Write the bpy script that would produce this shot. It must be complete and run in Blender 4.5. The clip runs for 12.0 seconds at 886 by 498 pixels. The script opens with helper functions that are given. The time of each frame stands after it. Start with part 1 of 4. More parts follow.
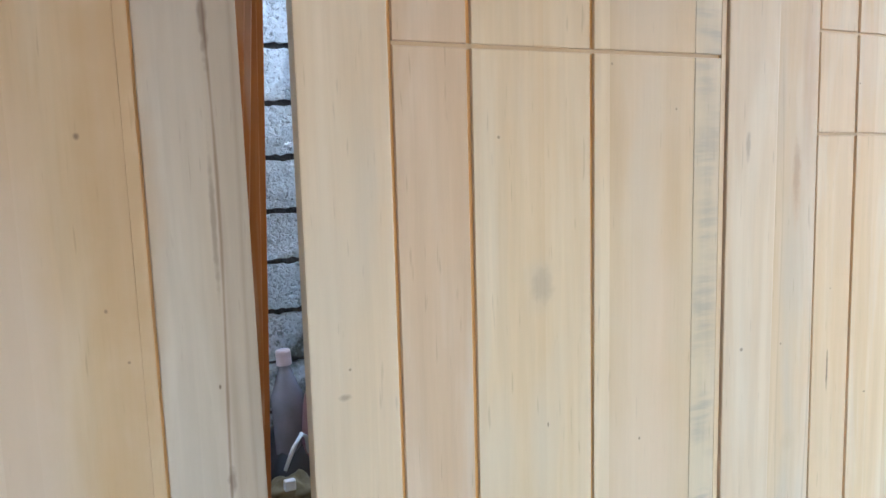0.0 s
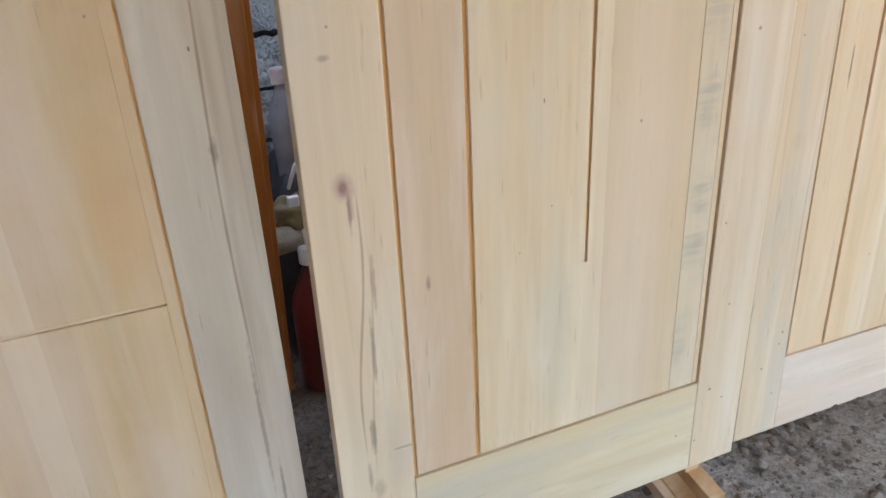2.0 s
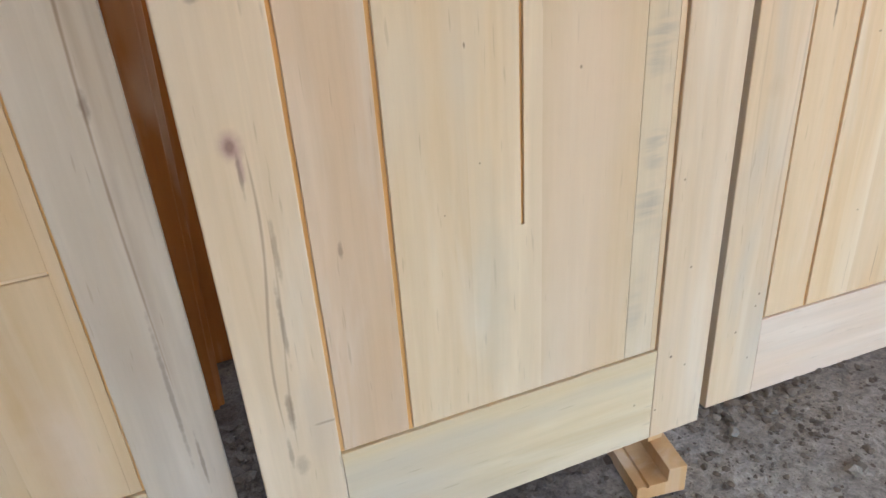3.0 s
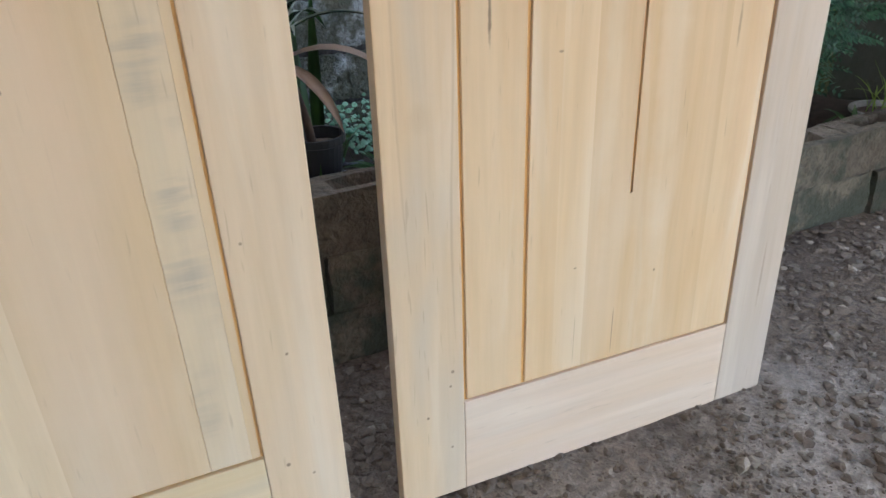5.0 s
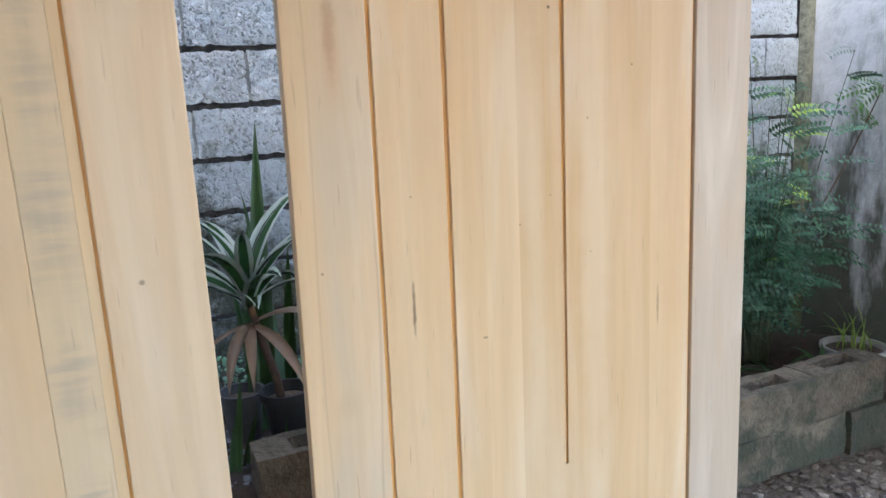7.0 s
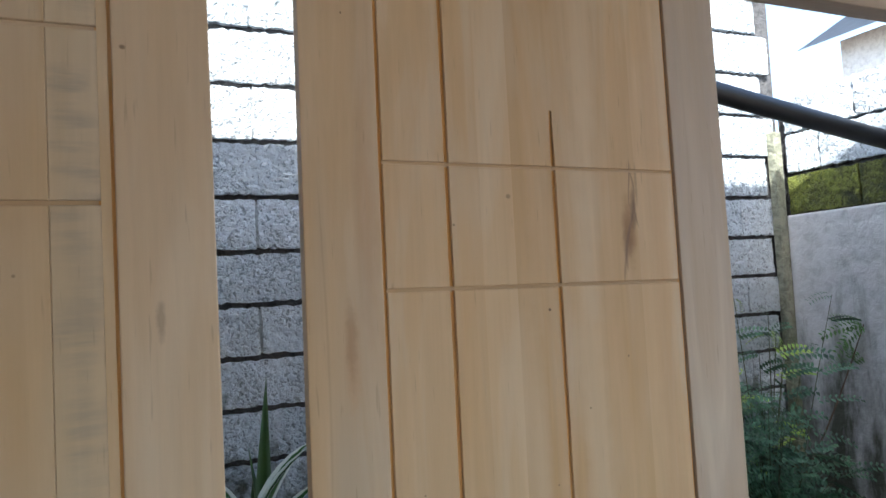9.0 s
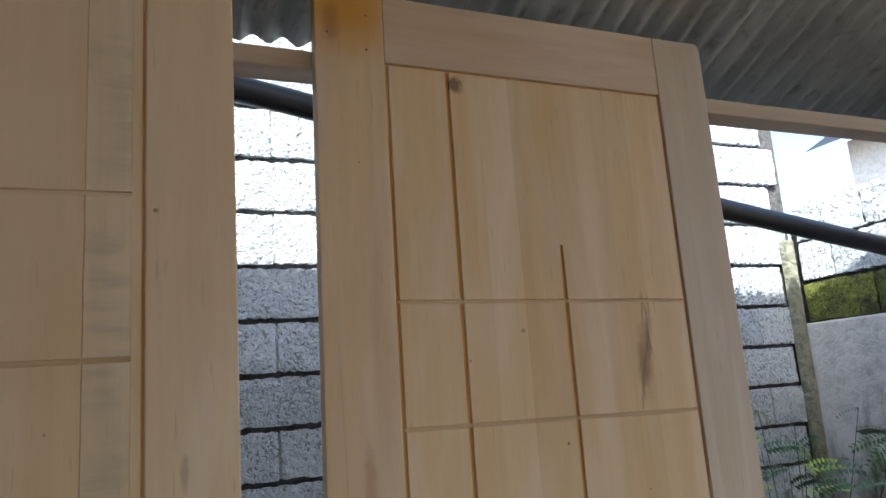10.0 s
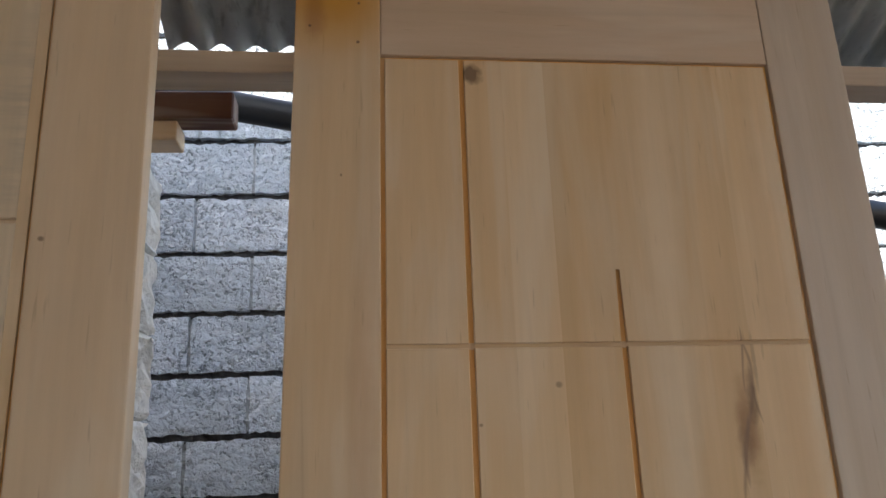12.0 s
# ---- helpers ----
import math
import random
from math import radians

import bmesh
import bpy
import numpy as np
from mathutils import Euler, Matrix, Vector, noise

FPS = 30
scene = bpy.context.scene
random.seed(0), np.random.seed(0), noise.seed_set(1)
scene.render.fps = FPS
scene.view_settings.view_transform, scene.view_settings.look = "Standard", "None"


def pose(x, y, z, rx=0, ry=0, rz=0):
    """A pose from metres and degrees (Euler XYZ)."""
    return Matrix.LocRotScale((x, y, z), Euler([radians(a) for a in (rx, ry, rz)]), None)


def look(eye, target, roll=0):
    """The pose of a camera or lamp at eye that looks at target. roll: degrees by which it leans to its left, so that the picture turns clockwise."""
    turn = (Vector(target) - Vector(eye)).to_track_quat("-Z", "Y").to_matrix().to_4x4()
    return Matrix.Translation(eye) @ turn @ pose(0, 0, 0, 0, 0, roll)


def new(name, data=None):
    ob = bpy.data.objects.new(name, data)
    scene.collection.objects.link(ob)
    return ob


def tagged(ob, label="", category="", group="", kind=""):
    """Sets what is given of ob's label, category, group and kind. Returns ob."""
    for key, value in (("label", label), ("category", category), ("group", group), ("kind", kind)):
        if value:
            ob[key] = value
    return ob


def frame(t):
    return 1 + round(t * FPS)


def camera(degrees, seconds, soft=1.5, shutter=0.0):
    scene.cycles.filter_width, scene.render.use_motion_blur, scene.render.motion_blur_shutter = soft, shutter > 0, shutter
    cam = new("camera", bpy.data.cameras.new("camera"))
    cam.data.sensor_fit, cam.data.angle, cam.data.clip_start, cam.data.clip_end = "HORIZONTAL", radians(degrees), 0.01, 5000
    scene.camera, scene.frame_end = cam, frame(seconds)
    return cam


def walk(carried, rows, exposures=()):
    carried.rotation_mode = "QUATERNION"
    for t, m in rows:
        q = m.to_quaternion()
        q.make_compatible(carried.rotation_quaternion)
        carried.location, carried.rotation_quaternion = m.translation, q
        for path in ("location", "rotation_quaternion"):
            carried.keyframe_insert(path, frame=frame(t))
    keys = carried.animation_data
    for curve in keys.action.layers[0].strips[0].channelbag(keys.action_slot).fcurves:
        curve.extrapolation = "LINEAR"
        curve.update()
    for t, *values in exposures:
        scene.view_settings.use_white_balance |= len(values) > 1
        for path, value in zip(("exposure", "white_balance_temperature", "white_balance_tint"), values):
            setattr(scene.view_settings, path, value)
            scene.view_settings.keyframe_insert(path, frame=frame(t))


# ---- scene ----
cam = camera(62.0, 12.0)
PATH = [
    (0, (0.005, 0.005, 1.346), (0.851, 1.801, 1.101), -1.6),
    (0.5, (0.009, -0.003, 1.315), (0.848, 1.771, 0.926), -2.1),
    (1, (0.008, -0.006, 1.278), (0.853, 1.72, 0.724), -1.5),
    (1.5, (0.025, 0.002, 1.214), (0.804, 1.711, 0.526), -2),
    (2, (0.049, 0.012, 1.184), (0.763, 1.689, 0.361), -2.9),
    (2.5, (0.084, 0.021, 1.168), (0.754, 1.682, 0.278), -4.2),
    (3, (0.23, 0.048, 1.157), (0.855, 1.691, 0.202), -4),
    (3.5, (0.424, 0.043, 1.146), (1.017, 1.66, 0.128), -3.9),
    (3.7, (0.506, 0.045, 1.125), (1.11, 1.678, 0.139), -3.4),
    (5.3, (0.949, 0.097, 1.054), (1.668, 1.742, 0.172), -2.8),
    (5.5, (0.969, 0.079, 1.064), (1.686, 1.748, 0.227), -3.4),
    (6, (1.018, 0.037, 1.109), (1.76, 1.754, 0.401), -3.8),
    (6.5, (1.024, 0.016, 1.150), (1.797, 1.78, 0.610), -2.7),
    (7, (1.022, 0.002, 1.190), (1.782, 1.809, 0.793), -3),
    (7.2, (1.02, 0.002, 1.205), (1.79, 1.813, 0.850), -2.5),
    (8.8, (0.981, -0.046, 1.353), (1.801, 1.777, 1.419), -3.1),
    (9, (0.974, -0.049, 1.369), (1.792, 1.773, 1.483), -3.2),
    (9.5, (0.961, -0.066, 1.409), (1.759, 1.749, 1.673), -3.8),
    (10, (0.964, -0.089, 1.430), (1.74, 1.715, 1.811), -4.2),
    (10.5, (0.975, -0.08, 1.432), (1.647, 1.755, 1.858), -4.6),
    (11, (1.067, -0.081, 1.424), (1.553, 1.802, 1.892), -3.6),
    (11.3, (1.16, 0.001, 1.435), (1.572, 1.879, 1.988), -1.9),
    (11.5, (1.217, 0.05, 1.434), (1.594, 1.933, 1.991), -1.4),
    (12, (1.34, 0.103, 1.443), (1.574, 2.014, 1.983), -2.6),
]
EXPOSURES = [(0, 3.38, 5450, 2), (1.5, 3.22, 5800, 5), (2.5, 3.17, 6100, 8), (3.5, 3.2, 6200, 9), (5.5, 3.0, 6250, 9), (7.2, 3.22, 6050, 7), (8.8, 2.23, 6100, 6), (9.5, 1.90, 6150, 6), (10.5, 1.82, 6300, 6), (11.5, 1.66, 6350, 6), (12, 1.92, 6550, 9)]
walk(cam, [(t, look(eye, target, roll)) for t, eye, target, roll in PATH], EXPOSURES)

# ---- light ----
SUN_ELEV, SUN_AZ = 54.0, 213.0   # degrees; azimuth clockwise from +y, where the sun stands
world = bpy.data.worlds.new("sky")
scene.world = world
world.use_nodes = True
wn = world.node_tree.nodes
sky = wn.new("ShaderNodeTexSky")
sky.sky_type, sky.sun_disc = "NISHITA", False
sky.sun_elevation, sky.sun_rotation = radians(SUN_ELEV), radians(SUN_AZ)
sky.air_density, sky.dust_density = 1.0, 3.0
wn["Background"].inputs["Strength"].default_value = 0.15
world.node_tree.links.new(sky.outputs[0], wn["Background"].inputs["Color"])
sun = new("sun", bpy.data.lights.new("sun", "SUN"))
sun.data.energy, sun.data.angle, sun.data.color = 5.0, radians(0.6), (1.0, 0.95, 0.87)
sd = Vector((math.sin(radians(SUN_AZ)) * math.cos(radians(SUN_ELEV)), math.cos(radians(SUN_AZ)) * math.cos(radians(SUN_ELEV)), math.sin(radians(SUN_ELEV))))
sun.matrix_world = look(tuple(sd * 20), (0, 0, 0))


# ---- materials ----
def nodes_of(name, rough=0.6, metal=0.0):
    m = bpy.data.materials.new(name)
    m.use_nodes = True
    nt = m.node_tree
    b = nt.nodes["Principled BSDF"]
    b.inputs["Roughness"].default_value, b.inputs["Metallic"].default_value = rough, metal
    return m, nt, b


def link(nt, a, b):
    nt.links.new(a, b)


def math_node(nt, op, a, b=None):
    n = nt.nodes.new("ShaderNodeMath")
    n.operation = op
    for i, v in enumerate((a, b)):
        if v is None:
            continue
        if isinstance(v, (int, float)):
            n.inputs[i].default_value = v
        else:
            link(nt, v, n.inputs[i])
    return n.outputs[0]


def ramp(nt, src, stops):
    n = nt.nodes.new("ShaderNodeValToRGB")
    e = n.color_ramp.elements
    while len(e) < len(stops):
        e.new(0.5)
    for el, (p, c) in zip(e, stops):
        el.position = p
        el.color = (*c, 1) if isinstance(c, tuple) else (c, c, c, 1)
    link(nt, src, n.inputs[0])
    return n.outputs[0]


def mix(nt, fac, a, b, mode="MIX"):
    n = nt.nodes.new("ShaderNodeMix")
    n.data_type, n.blend_type = "RGBA", mode
    for s, v in ((n.inputs[0], fac), (n.inputs[6], a), (n.inputs[7], b)):
        if isinstance(v, (int, float)):
            s.default_value = v
        elif isinstance(v, tuple):
            s.default_value = (*v, 1)
        else:
            link(nt, v, s)
    return n.outputs[2]


def coords(nt, scale=(1, 1, 1), shift=True, turn=(0, 0, 0), offset=None):
    """Object coordinates, scaled; moved by each object's own random number."""
    tc = nt.nodes.new("ShaderNodeTexCoord")
    mp = nt.nodes.new("ShaderNodeMapping")
    mp.inputs["Scale"].default_value = scale
    mp.inputs["Rotation"].default_value = turn
    link(nt, tc.outputs["Object"], mp.inputs["Vector"])
    if offset:
        mp.inputs["Location"].default_value = (offset, offset * 1.7, offset * .6)
    if not shift:
        return mp.outputs[0]
    oi = nt.nodes.new("ShaderNodeObjectInfo")
    add = nt.nodes.new("ShaderNodeVectorMath")
    add.operation = "ADD"
    link(nt, mp.outputs[0], add.inputs[0])
    link(nt, math_node(nt, "MULTIPLY", oi.outputs["Random"], 37.0), add.inputs[1])
    return add.outputs[0]


def noise_tex(nt, vec, scale, detail=4.0, rough=0.55, distort=0.0):
    n = nt.nodes.new("ShaderNodeTexNoise")
    n.inputs["Scale"].default_value, n.inputs["Detail"].default_value = scale, detail
    n.inputs["Roughness"].default_value, n.inputs["Distortion"].default_value = rough, distort
    link(nt, vec, n.inputs["Vector"])
    return n.outputs[0]


def bump(nt, bsdf, height, strength=0.3, dist=0.01):
    n = nt.nodes.new("ShaderNodeBump")
    n.inputs["Strength"].default_value, n.inputs["Distance"].default_value = strength, dist
    link(nt, height, n.inputs["Height"])
    link(nt, n.outputs[0], bsdf.inputs["Normal"])


def spot(nt, bx, bz, rx, rz, deep, wobble):
    """A soft blot of its own shape at a place in the thing's coordinates."""
    tc = nt.nodes.new("ShaderNodeTexCoord")
    mp = nt.nodes.new("ShaderNodeMapping")
    mp.vector_type = "TEXTURE"
    mp.inputs["Location"].default_value = (bx, 0, bz)
    mp.inputs["Scale"].default_value = (rx, 1e4, rz)
    link(nt, tc.outputs["Object"], mp.inputs["Vector"])
    ln = nt.nodes.new("ShaderNodeVectorMath")
    ln.operation = "LENGTH"
    link(nt, mp.outputs[0], ln.inputs[0])
    w = noise_tex(nt, tc.outputs["Object"], wobble / max(rx, .01) * .12, 3.0)
    d = math_node(nt, "ADD", ln.outputs["Value"], math_node(nt, "MULTIPLY", math_node(nt, "SUBTRACT", w, 0.5), 0.9))
    mr = nt.nodes.new("ShaderNodeMapRange")
    mr.interpolation_type = "SMOOTHSTEP"
    mr.inputs["From Min"].default_value, mr.inputs["From Max"].default_value = 1.2, 0.2
    mr.inputs["To Max"].default_value = deep
    link(nt, d, mr.inputs["Value"])
    return mr.outputs[0]


def crack(nt, x0, slope, zc, half, amp, freq, width, deep):
    """A long thin wavering streak along the grain."""
    tc = nt.nodes.new("ShaderNodeTexCoord")
    sep = nt.nodes.new("ShaderNodeSeparateXYZ")
    link(nt, tc.outputs["Object"], sep.inputs[0])
    z = math_node(nt, "SUBTRACT", sep.outputs[2], zc)
    wave = math_node(nt, "MULTIPLY", math_node(nt, "SINE", math_node(nt, "MULTIPLY", z, freq)), amp)
    off = math_node(nt, "SUBTRACT", math_node(nt, "SUBTRACT", sep.outputs[0], x0), math_node(nt, "ADD", wave, math_node(nt, "MULTIPLY", z, slope)))
    across = math_node(nt, "DIVIDE", math_node(nt, "ABSOLUTE", off), width)
    along = math_node(nt, "POWER", math_node(nt, "DIVIDE", math_node(nt, "ABSOLUTE", z), half), 6.0)
    n = noise_tex(nt, coords(nt, (60, 60, 12), False), 1.0, 3.0)
    d = math_node(nt, "ADD", math_node(nt, "ADD", across, along), math_node(nt, "MULTIPLY", n, 0.9))
    mr = nt.nodes.new("ShaderNodeMapRange")
    mr.inputs["From Min"].default_value, mr.inputs["From Max"].default_value = 1.3, 0.5
    mr.inputs["To Max"].default_value = deep
    link(nt, d, mr.inputs["Value"])
    return mr.outputs[0]


def wood(name, base, streak, stain=None, along="z", knots=(), rough=0.5, stain_at=(0.55, 0.75), contrast=1.0, blots=(), lines=(), smudge=None, fixed=None, boards=0.0):
    """Planed wood: long grain, broad tonal bands, flecks, and knots at their places in the thing's own coordinates."""
    m, nt, b = nodes_of(name, rough)
    lo, hi = (1.2, 22.0)
    sc = (hi, hi, lo) if along == "z" else (lo, hi, hi)
    v = coords(nt, sc, fixed is None, offset=fixed)
    broad = noise_tex(nt, v, 1.0, 3.0, 0.5, 0.6)
    fine = noise_tex(nt, v, 9.0, 4.0, 0.65, 0.3)
    col = mix(nt, ramp(nt, broad, [(0.35, 0.0), (0.7, 0.7 * contrast)]), base, streak)
    fl = ramp(nt, fine, [(0.3, 0.9), (0.6, 1.03)])
    col = mix(nt, 0.2, col, fl, "MULTIPLY")
    tone = noise_tex(nt, coords(nt, (7.0, 7.0, 0.9) if along == "z" else (0.9, 7, 7), fixed is None, offset=fixed), 1.6, 3.0, 0.55, 0.9)
    col = mix(nt, ramp(nt, tone, [(0.42, 0.0), (0.72, 0.5)]), col, tuple(c * k for c, k in zip(streak, (1.0, 0.92, 0.78))))
    col = mix(nt, ramp(nt, tone, [(0.30, 0.35), (0.46, 0.0)]), col, (0.74, 0.66, 0.54))
    mid = noise_tex(nt, v, 2.6, 2.0, 0.5, 0.8)
    col = mix(nt, 0.45, col, ramp(nt, mid, [(0.32, 0.91), (0.66, 1.04)]), "MULTIPLY")
    if boards:                                       # glued-up strips, each of its own tone
        tcb = nt.nodes.new("ShaderNodeTexCoord")
        sx = nt.nodes.new("ShaderNodeSeparateXYZ")
        link(nt, tcb.outputs["Object"], sx.inputs[0])
        wv = math_node(nt, "MULTIPLY", math_node(nt, "SINE", math_node(nt, "MULTIPLY", sx.outputs[0], 23.0)), 0.45)
        idx = math_node(nt, "FLOOR", math_node(nt, "ADD", math_node(nt, "ADD", math_node(nt, "MULTIPLY", sx.outputs[0], 15.0), wv), fixed or 0.0))
        wn1 = nt.nodes.new("ShaderNodeTexWhiteNoise")
        wn1.noise_dimensions = "1D"
        link(nt, idx, wn1.inputs["W"])
        col = mix(nt, boards, col, ramp(nt, wn1.outputs["Value"], [(0.0, (0.90, 0.85, 0.77)), (0.5, (1.0, 0.99, 0.97)), (1.0, (1.06, 1.09, 1.13))]), "MULTIPLY")
    if stain:
        big = noise_tex(nt, coords(nt, (5.0, 5.0, 1.1) if along == "z" else (1.1, 5, 5), fixed is None, offset=fixed), 1.3, 2.0, 0.5, 0.3)
        col = mix(nt, ramp(nt, big, [(stain_at[0], 0.0), (stain_at[1], 0.75)]), col, stain)
    flecks = noise_tex(nt, coords(nt, (160, 160, 14) if along == "z" else (14, 160, 160)), 1.0, 1.0)
    col = mix(nt, ramp(nt, flecks, [(0.70, 0.0), (0.78, 0.22)]), col, (0.2, 0.13, 0.07))
    if smudge:                                       # soot-like cross smudges left by the planer
        bands = noise_tex(nt, coords(nt, (9, 9, 75)), 1.0, 3.0, 0.6)
        where = noise_tex(nt, coords(nt, (10, 10, 5.5)), 1.0, 2.0)
        fac = math_node(nt, "MULTIPLY", ramp(nt, bands, [(0.40, 0.25), (0.66, 1.0)]), ramp(nt, where, [(0.50, 0.0), (0.68, 0.55)]))
        col = mix(nt, fac, col, smudge)
    for (bx, bz, rx, rz, deep, tone) in blots:
        blot = spot(nt, bx, bz, rx, rz, deep, 5.0)
        if smudge:
            blot = math_node(nt, "MULTIPLY", blot, ramp(nt, bands, [(0.38, 0.1), (0.60, 1.0)]))
        col = mix(nt, blot, col, tone)
    for (x0, slope, zc, half, amp, freq, width, deep) in lines:
        col = mix(nt, crack(nt, x0, slope, zc, half, amp, freq, width, deep), col, (0.25, 0.16, 0.10))
    if knots:
        tc = nt.nodes.new("ShaderNodeTexCoord")
        wob = noise_tex(nt, coords(nt, (1, 1, 1), False), 60.0, 2.0)
        total = None
        for (kx, kz, rx, rz, deep) in knots:
            if max(rx, rz) < 0.009:
                rx, rz = rx * .62, rz * .62
            sub = nt.nodes.new("ShaderNodeVectorMath")
            sub.operation = "SUBTRACT"
            sub.inputs[1].default_value = (kx, 0, kz)
            link(nt, tc.outputs["Object"], sub.inputs[0])
            mul = nt.nodes.new("ShaderNodeVectorMath")
            mul.operation = "MULTIPLY"
            mul.inputs[1].default_value = (1 / rx, 0, 1 / rz)
            link(nt, sub.outputs[0], mul.inputs[0])
            ln = nt.nodes.new("ShaderNodeVectorMath")
            ln.operation = "LENGTH"
            link(nt, mul.outputs[0], ln.inputs[0])
            d = math_node(nt, "ADD", ln.outputs["Value"], math_node(nt, "MULTIPLY", math_node(nt, "SUBTRACT", wob, 0.5), 1.2))
            mr = nt.nodes.new("ShaderNodeMapRange")
            mr.inputs["From Min"].default_value, mr.inputs["From Max"].default_value = 1.15, 0.45
            mr.inputs["To Max"].default_value = deep
            link(nt, d, mr.inputs["Value"])
            total = mr.outputs[0] if total is None else math_node(nt, "MAXIMUM", total, mr.outputs[0])
        col = mix(nt, total, col, (0.13, 0.075, 0.045))
    link(nt, col, b.inputs["Base Color"])
    link(nt, ramp(nt, fine, [(0.3, rough + 0.12), (0.7, rough - 0.05)]), b.inputs["Roughness"])
    bump(nt, b, fine, 0.07, 0.002)
    return m


def rough_stone(name, c1, c2, moss=None, moss_at=(0.5, 0.65), scale=1.0, bumpy=0.8, rough=0.9, mottle=0.8, pits=0.0, damp_rate=0.42, runs=1.0):
    m, nt, b = nodes_of(name, rough)
    geo = nt.nodes.new("ShaderNodeNewGeometry")
    pos = geo.outputs["Position"]
    grain = noise_tex(nt, pos, 95.0 * scale, 3.0, 0.6)
    lumps = noise_tex(nt, pos, 34.0 * scale, 4.0, 0.6, 0.4)
    big = noise_tex(nt, pos, 3.0 * scale, 4.0, 0.6)
    oi = nt.nodes.new("ShaderNodeObjectInfo")
    f = math_node(nt, "ADD", math_node(nt, "MULTIPLY", big, 0.75), math_node(nt, "MULTIPLY", oi.outputs["Random"], 0.28))
    col = mix(nt, ramp(nt, f, [(0.35, 0.0), (0.75, 1.0)]), c1, c2)
    col = mix(nt, mottle, col, ramp(nt, lumps, [(0.30, 0.32), (0.55, 1.08)]), "MULTIPLY")
    height = math_node(nt, "ADD", math_node(nt, "MULTIPLY", grain, 0.3), lumps)
    if pits:                                         # open, worm-eaten pores of a dry cast block
        pore = noise_tex(nt, pos, 84.0 * scale, 3.0, 0.6, 0.7)
        where = noise_tex(nt, pos, 9.0 * scale, 3.0, 0.6)
        p = math_node(nt, "SUBTRACT", pore, math_node(nt, "MULTIPLY", math_node(nt, "SUBTRACT", where, 0.5), 0.35))
        pore_rim = ramp(nt, p, [(0.36, 0.0), (0.50, 1.0)])
        col = mix(nt, pits, col, ramp(nt, pore_rim, [(0.0, 0.25), (0.6, 1.05)]), "MULTIPLY")
        height = math_node(nt, "ADD", height, math_node(nt, "MULTIPLY", pore_rim, 0.55 * pits))
    if moss:
        sep = nt.nodes.new("ShaderNodeSeparateXYZ")
        link(nt, pos, sep.inputs[0])
        mp = nt.nodes.new("ShaderNodeMapping")
        mp.inputs["Scale"].default_value = (1, 1, runs)
        link(nt, pos, mp.inputs["Vector"])
        mz = noise_tex(nt, mp.outputs[0], 7.0, 5.0, 0.65)
        damp = math_node(nt, "ADD", mz, math_node(nt, "MULTIPLY", math_node(nt, "SUBTRACT", 0.95, sep.outputs[2]), damp_rate))
        col = mix(nt, ramp(nt, damp, [(moss_at[0], 0.0), (moss_at[1], 0.9)]), col, moss)
    link(nt, col, b.inputs["Base Color"])
    bump(nt, b, height, bumpy, 0.024)
    return m


def plain(name, c, rough=0.5, metal=0.0, vary=0.25, scale=12.0, c2=None, bumps=0.0):
    m, nt, b = nodes_of(name, rough, metal)
    n = noise_tex(nt, coords(nt), scale, 5.0, 0.6)
    dark = c2 or tuple(v * (1 - vary * 1.6) for v in c)
    link(nt, mix(nt, ramp(nt, n, [(0.3, 0.0), (0.7, 1.0)]), dark, c), b.inputs["Base Color"])
    if bumps:
        bump(nt, b, noise_tex(nt, coords(nt), scale * 4, 4.0), bumps, 0.004)
    return m


# ---- building helpers ----
def mesh_from(bm, name, smooth=False):
    bmesh.ops.recalc_face_normals(bm, faces=bm.faces)
    me = bpy.data.meshes.new(name)
    bm.to_mesh(me)
    bm.free()
    if smooth:
        for p in me.polygons:
            p.use_smooth = True
    return me


def part(name, bm, material, parent=None, label="", smooth=False):
    me = bm if isinstance(bm, bpy.types.Mesh) else mesh_from(bm, name, smooth)
    if material and not me.materials:
        me.materials.append(material)
    ob = new(name, me)
    if parent is not None:
        ob.parent = parent
    if label:
        ob["label"] = label
    return ob


def empty(name, m, label, category, group="", kind=""):
    ob = new(name)
    ob.empty_display_size = 0.05
    ob.matrix_world = m
    return tagged(ob, label, category, group, kind)


def box_bm(x0, x1, y0, y1, z0, z1, bevel=0.0, seg=1, bm=None):
    bm2 = bmesh.new()
    bmesh.ops.create_cube(bm2, size=1.0)
    for v in bm2.verts:
        v.co = Vector(((x0 + x1) / 2 + v.co.x * (x1 - x0), (y0 + y1) / 2 + v.co.y * (y1 - y0), (z0 + z1) / 2 + v.co.z * (z1 - z0)))
    if bevel:
        bmesh.ops.bevel(bm2, geom=bm2.edges[:], offset=bevel, segments=seg, affect="EDGES", profile=0.6)
    return bm2


def prism_bm(poly, y0, y1, bevel=0.0, seg=1):
    """An outline in x and z, pushed from y0 (front) to y1, its front edges eased."""
    bm = bmesh.new()
    front = [bm.verts.new((x, y0, z)) for x, z in poly]
    back = [bm.verts.new((x, y1, z)) for x, z in poly]
    f = bm.faces.new(front)
    bm.faces.new(back[::-1])
    for i in range(len(poly)):
        j = (i + 1) % len(poly)
        bm.faces.new((front[j], front[i], back[i], back[j]))
    if bevel:
        bmesh.ops.bevel(bm, geom=list(f.edges), offset=bevel, segments=seg, affect="EDGES", profile=0.6)
    return bm


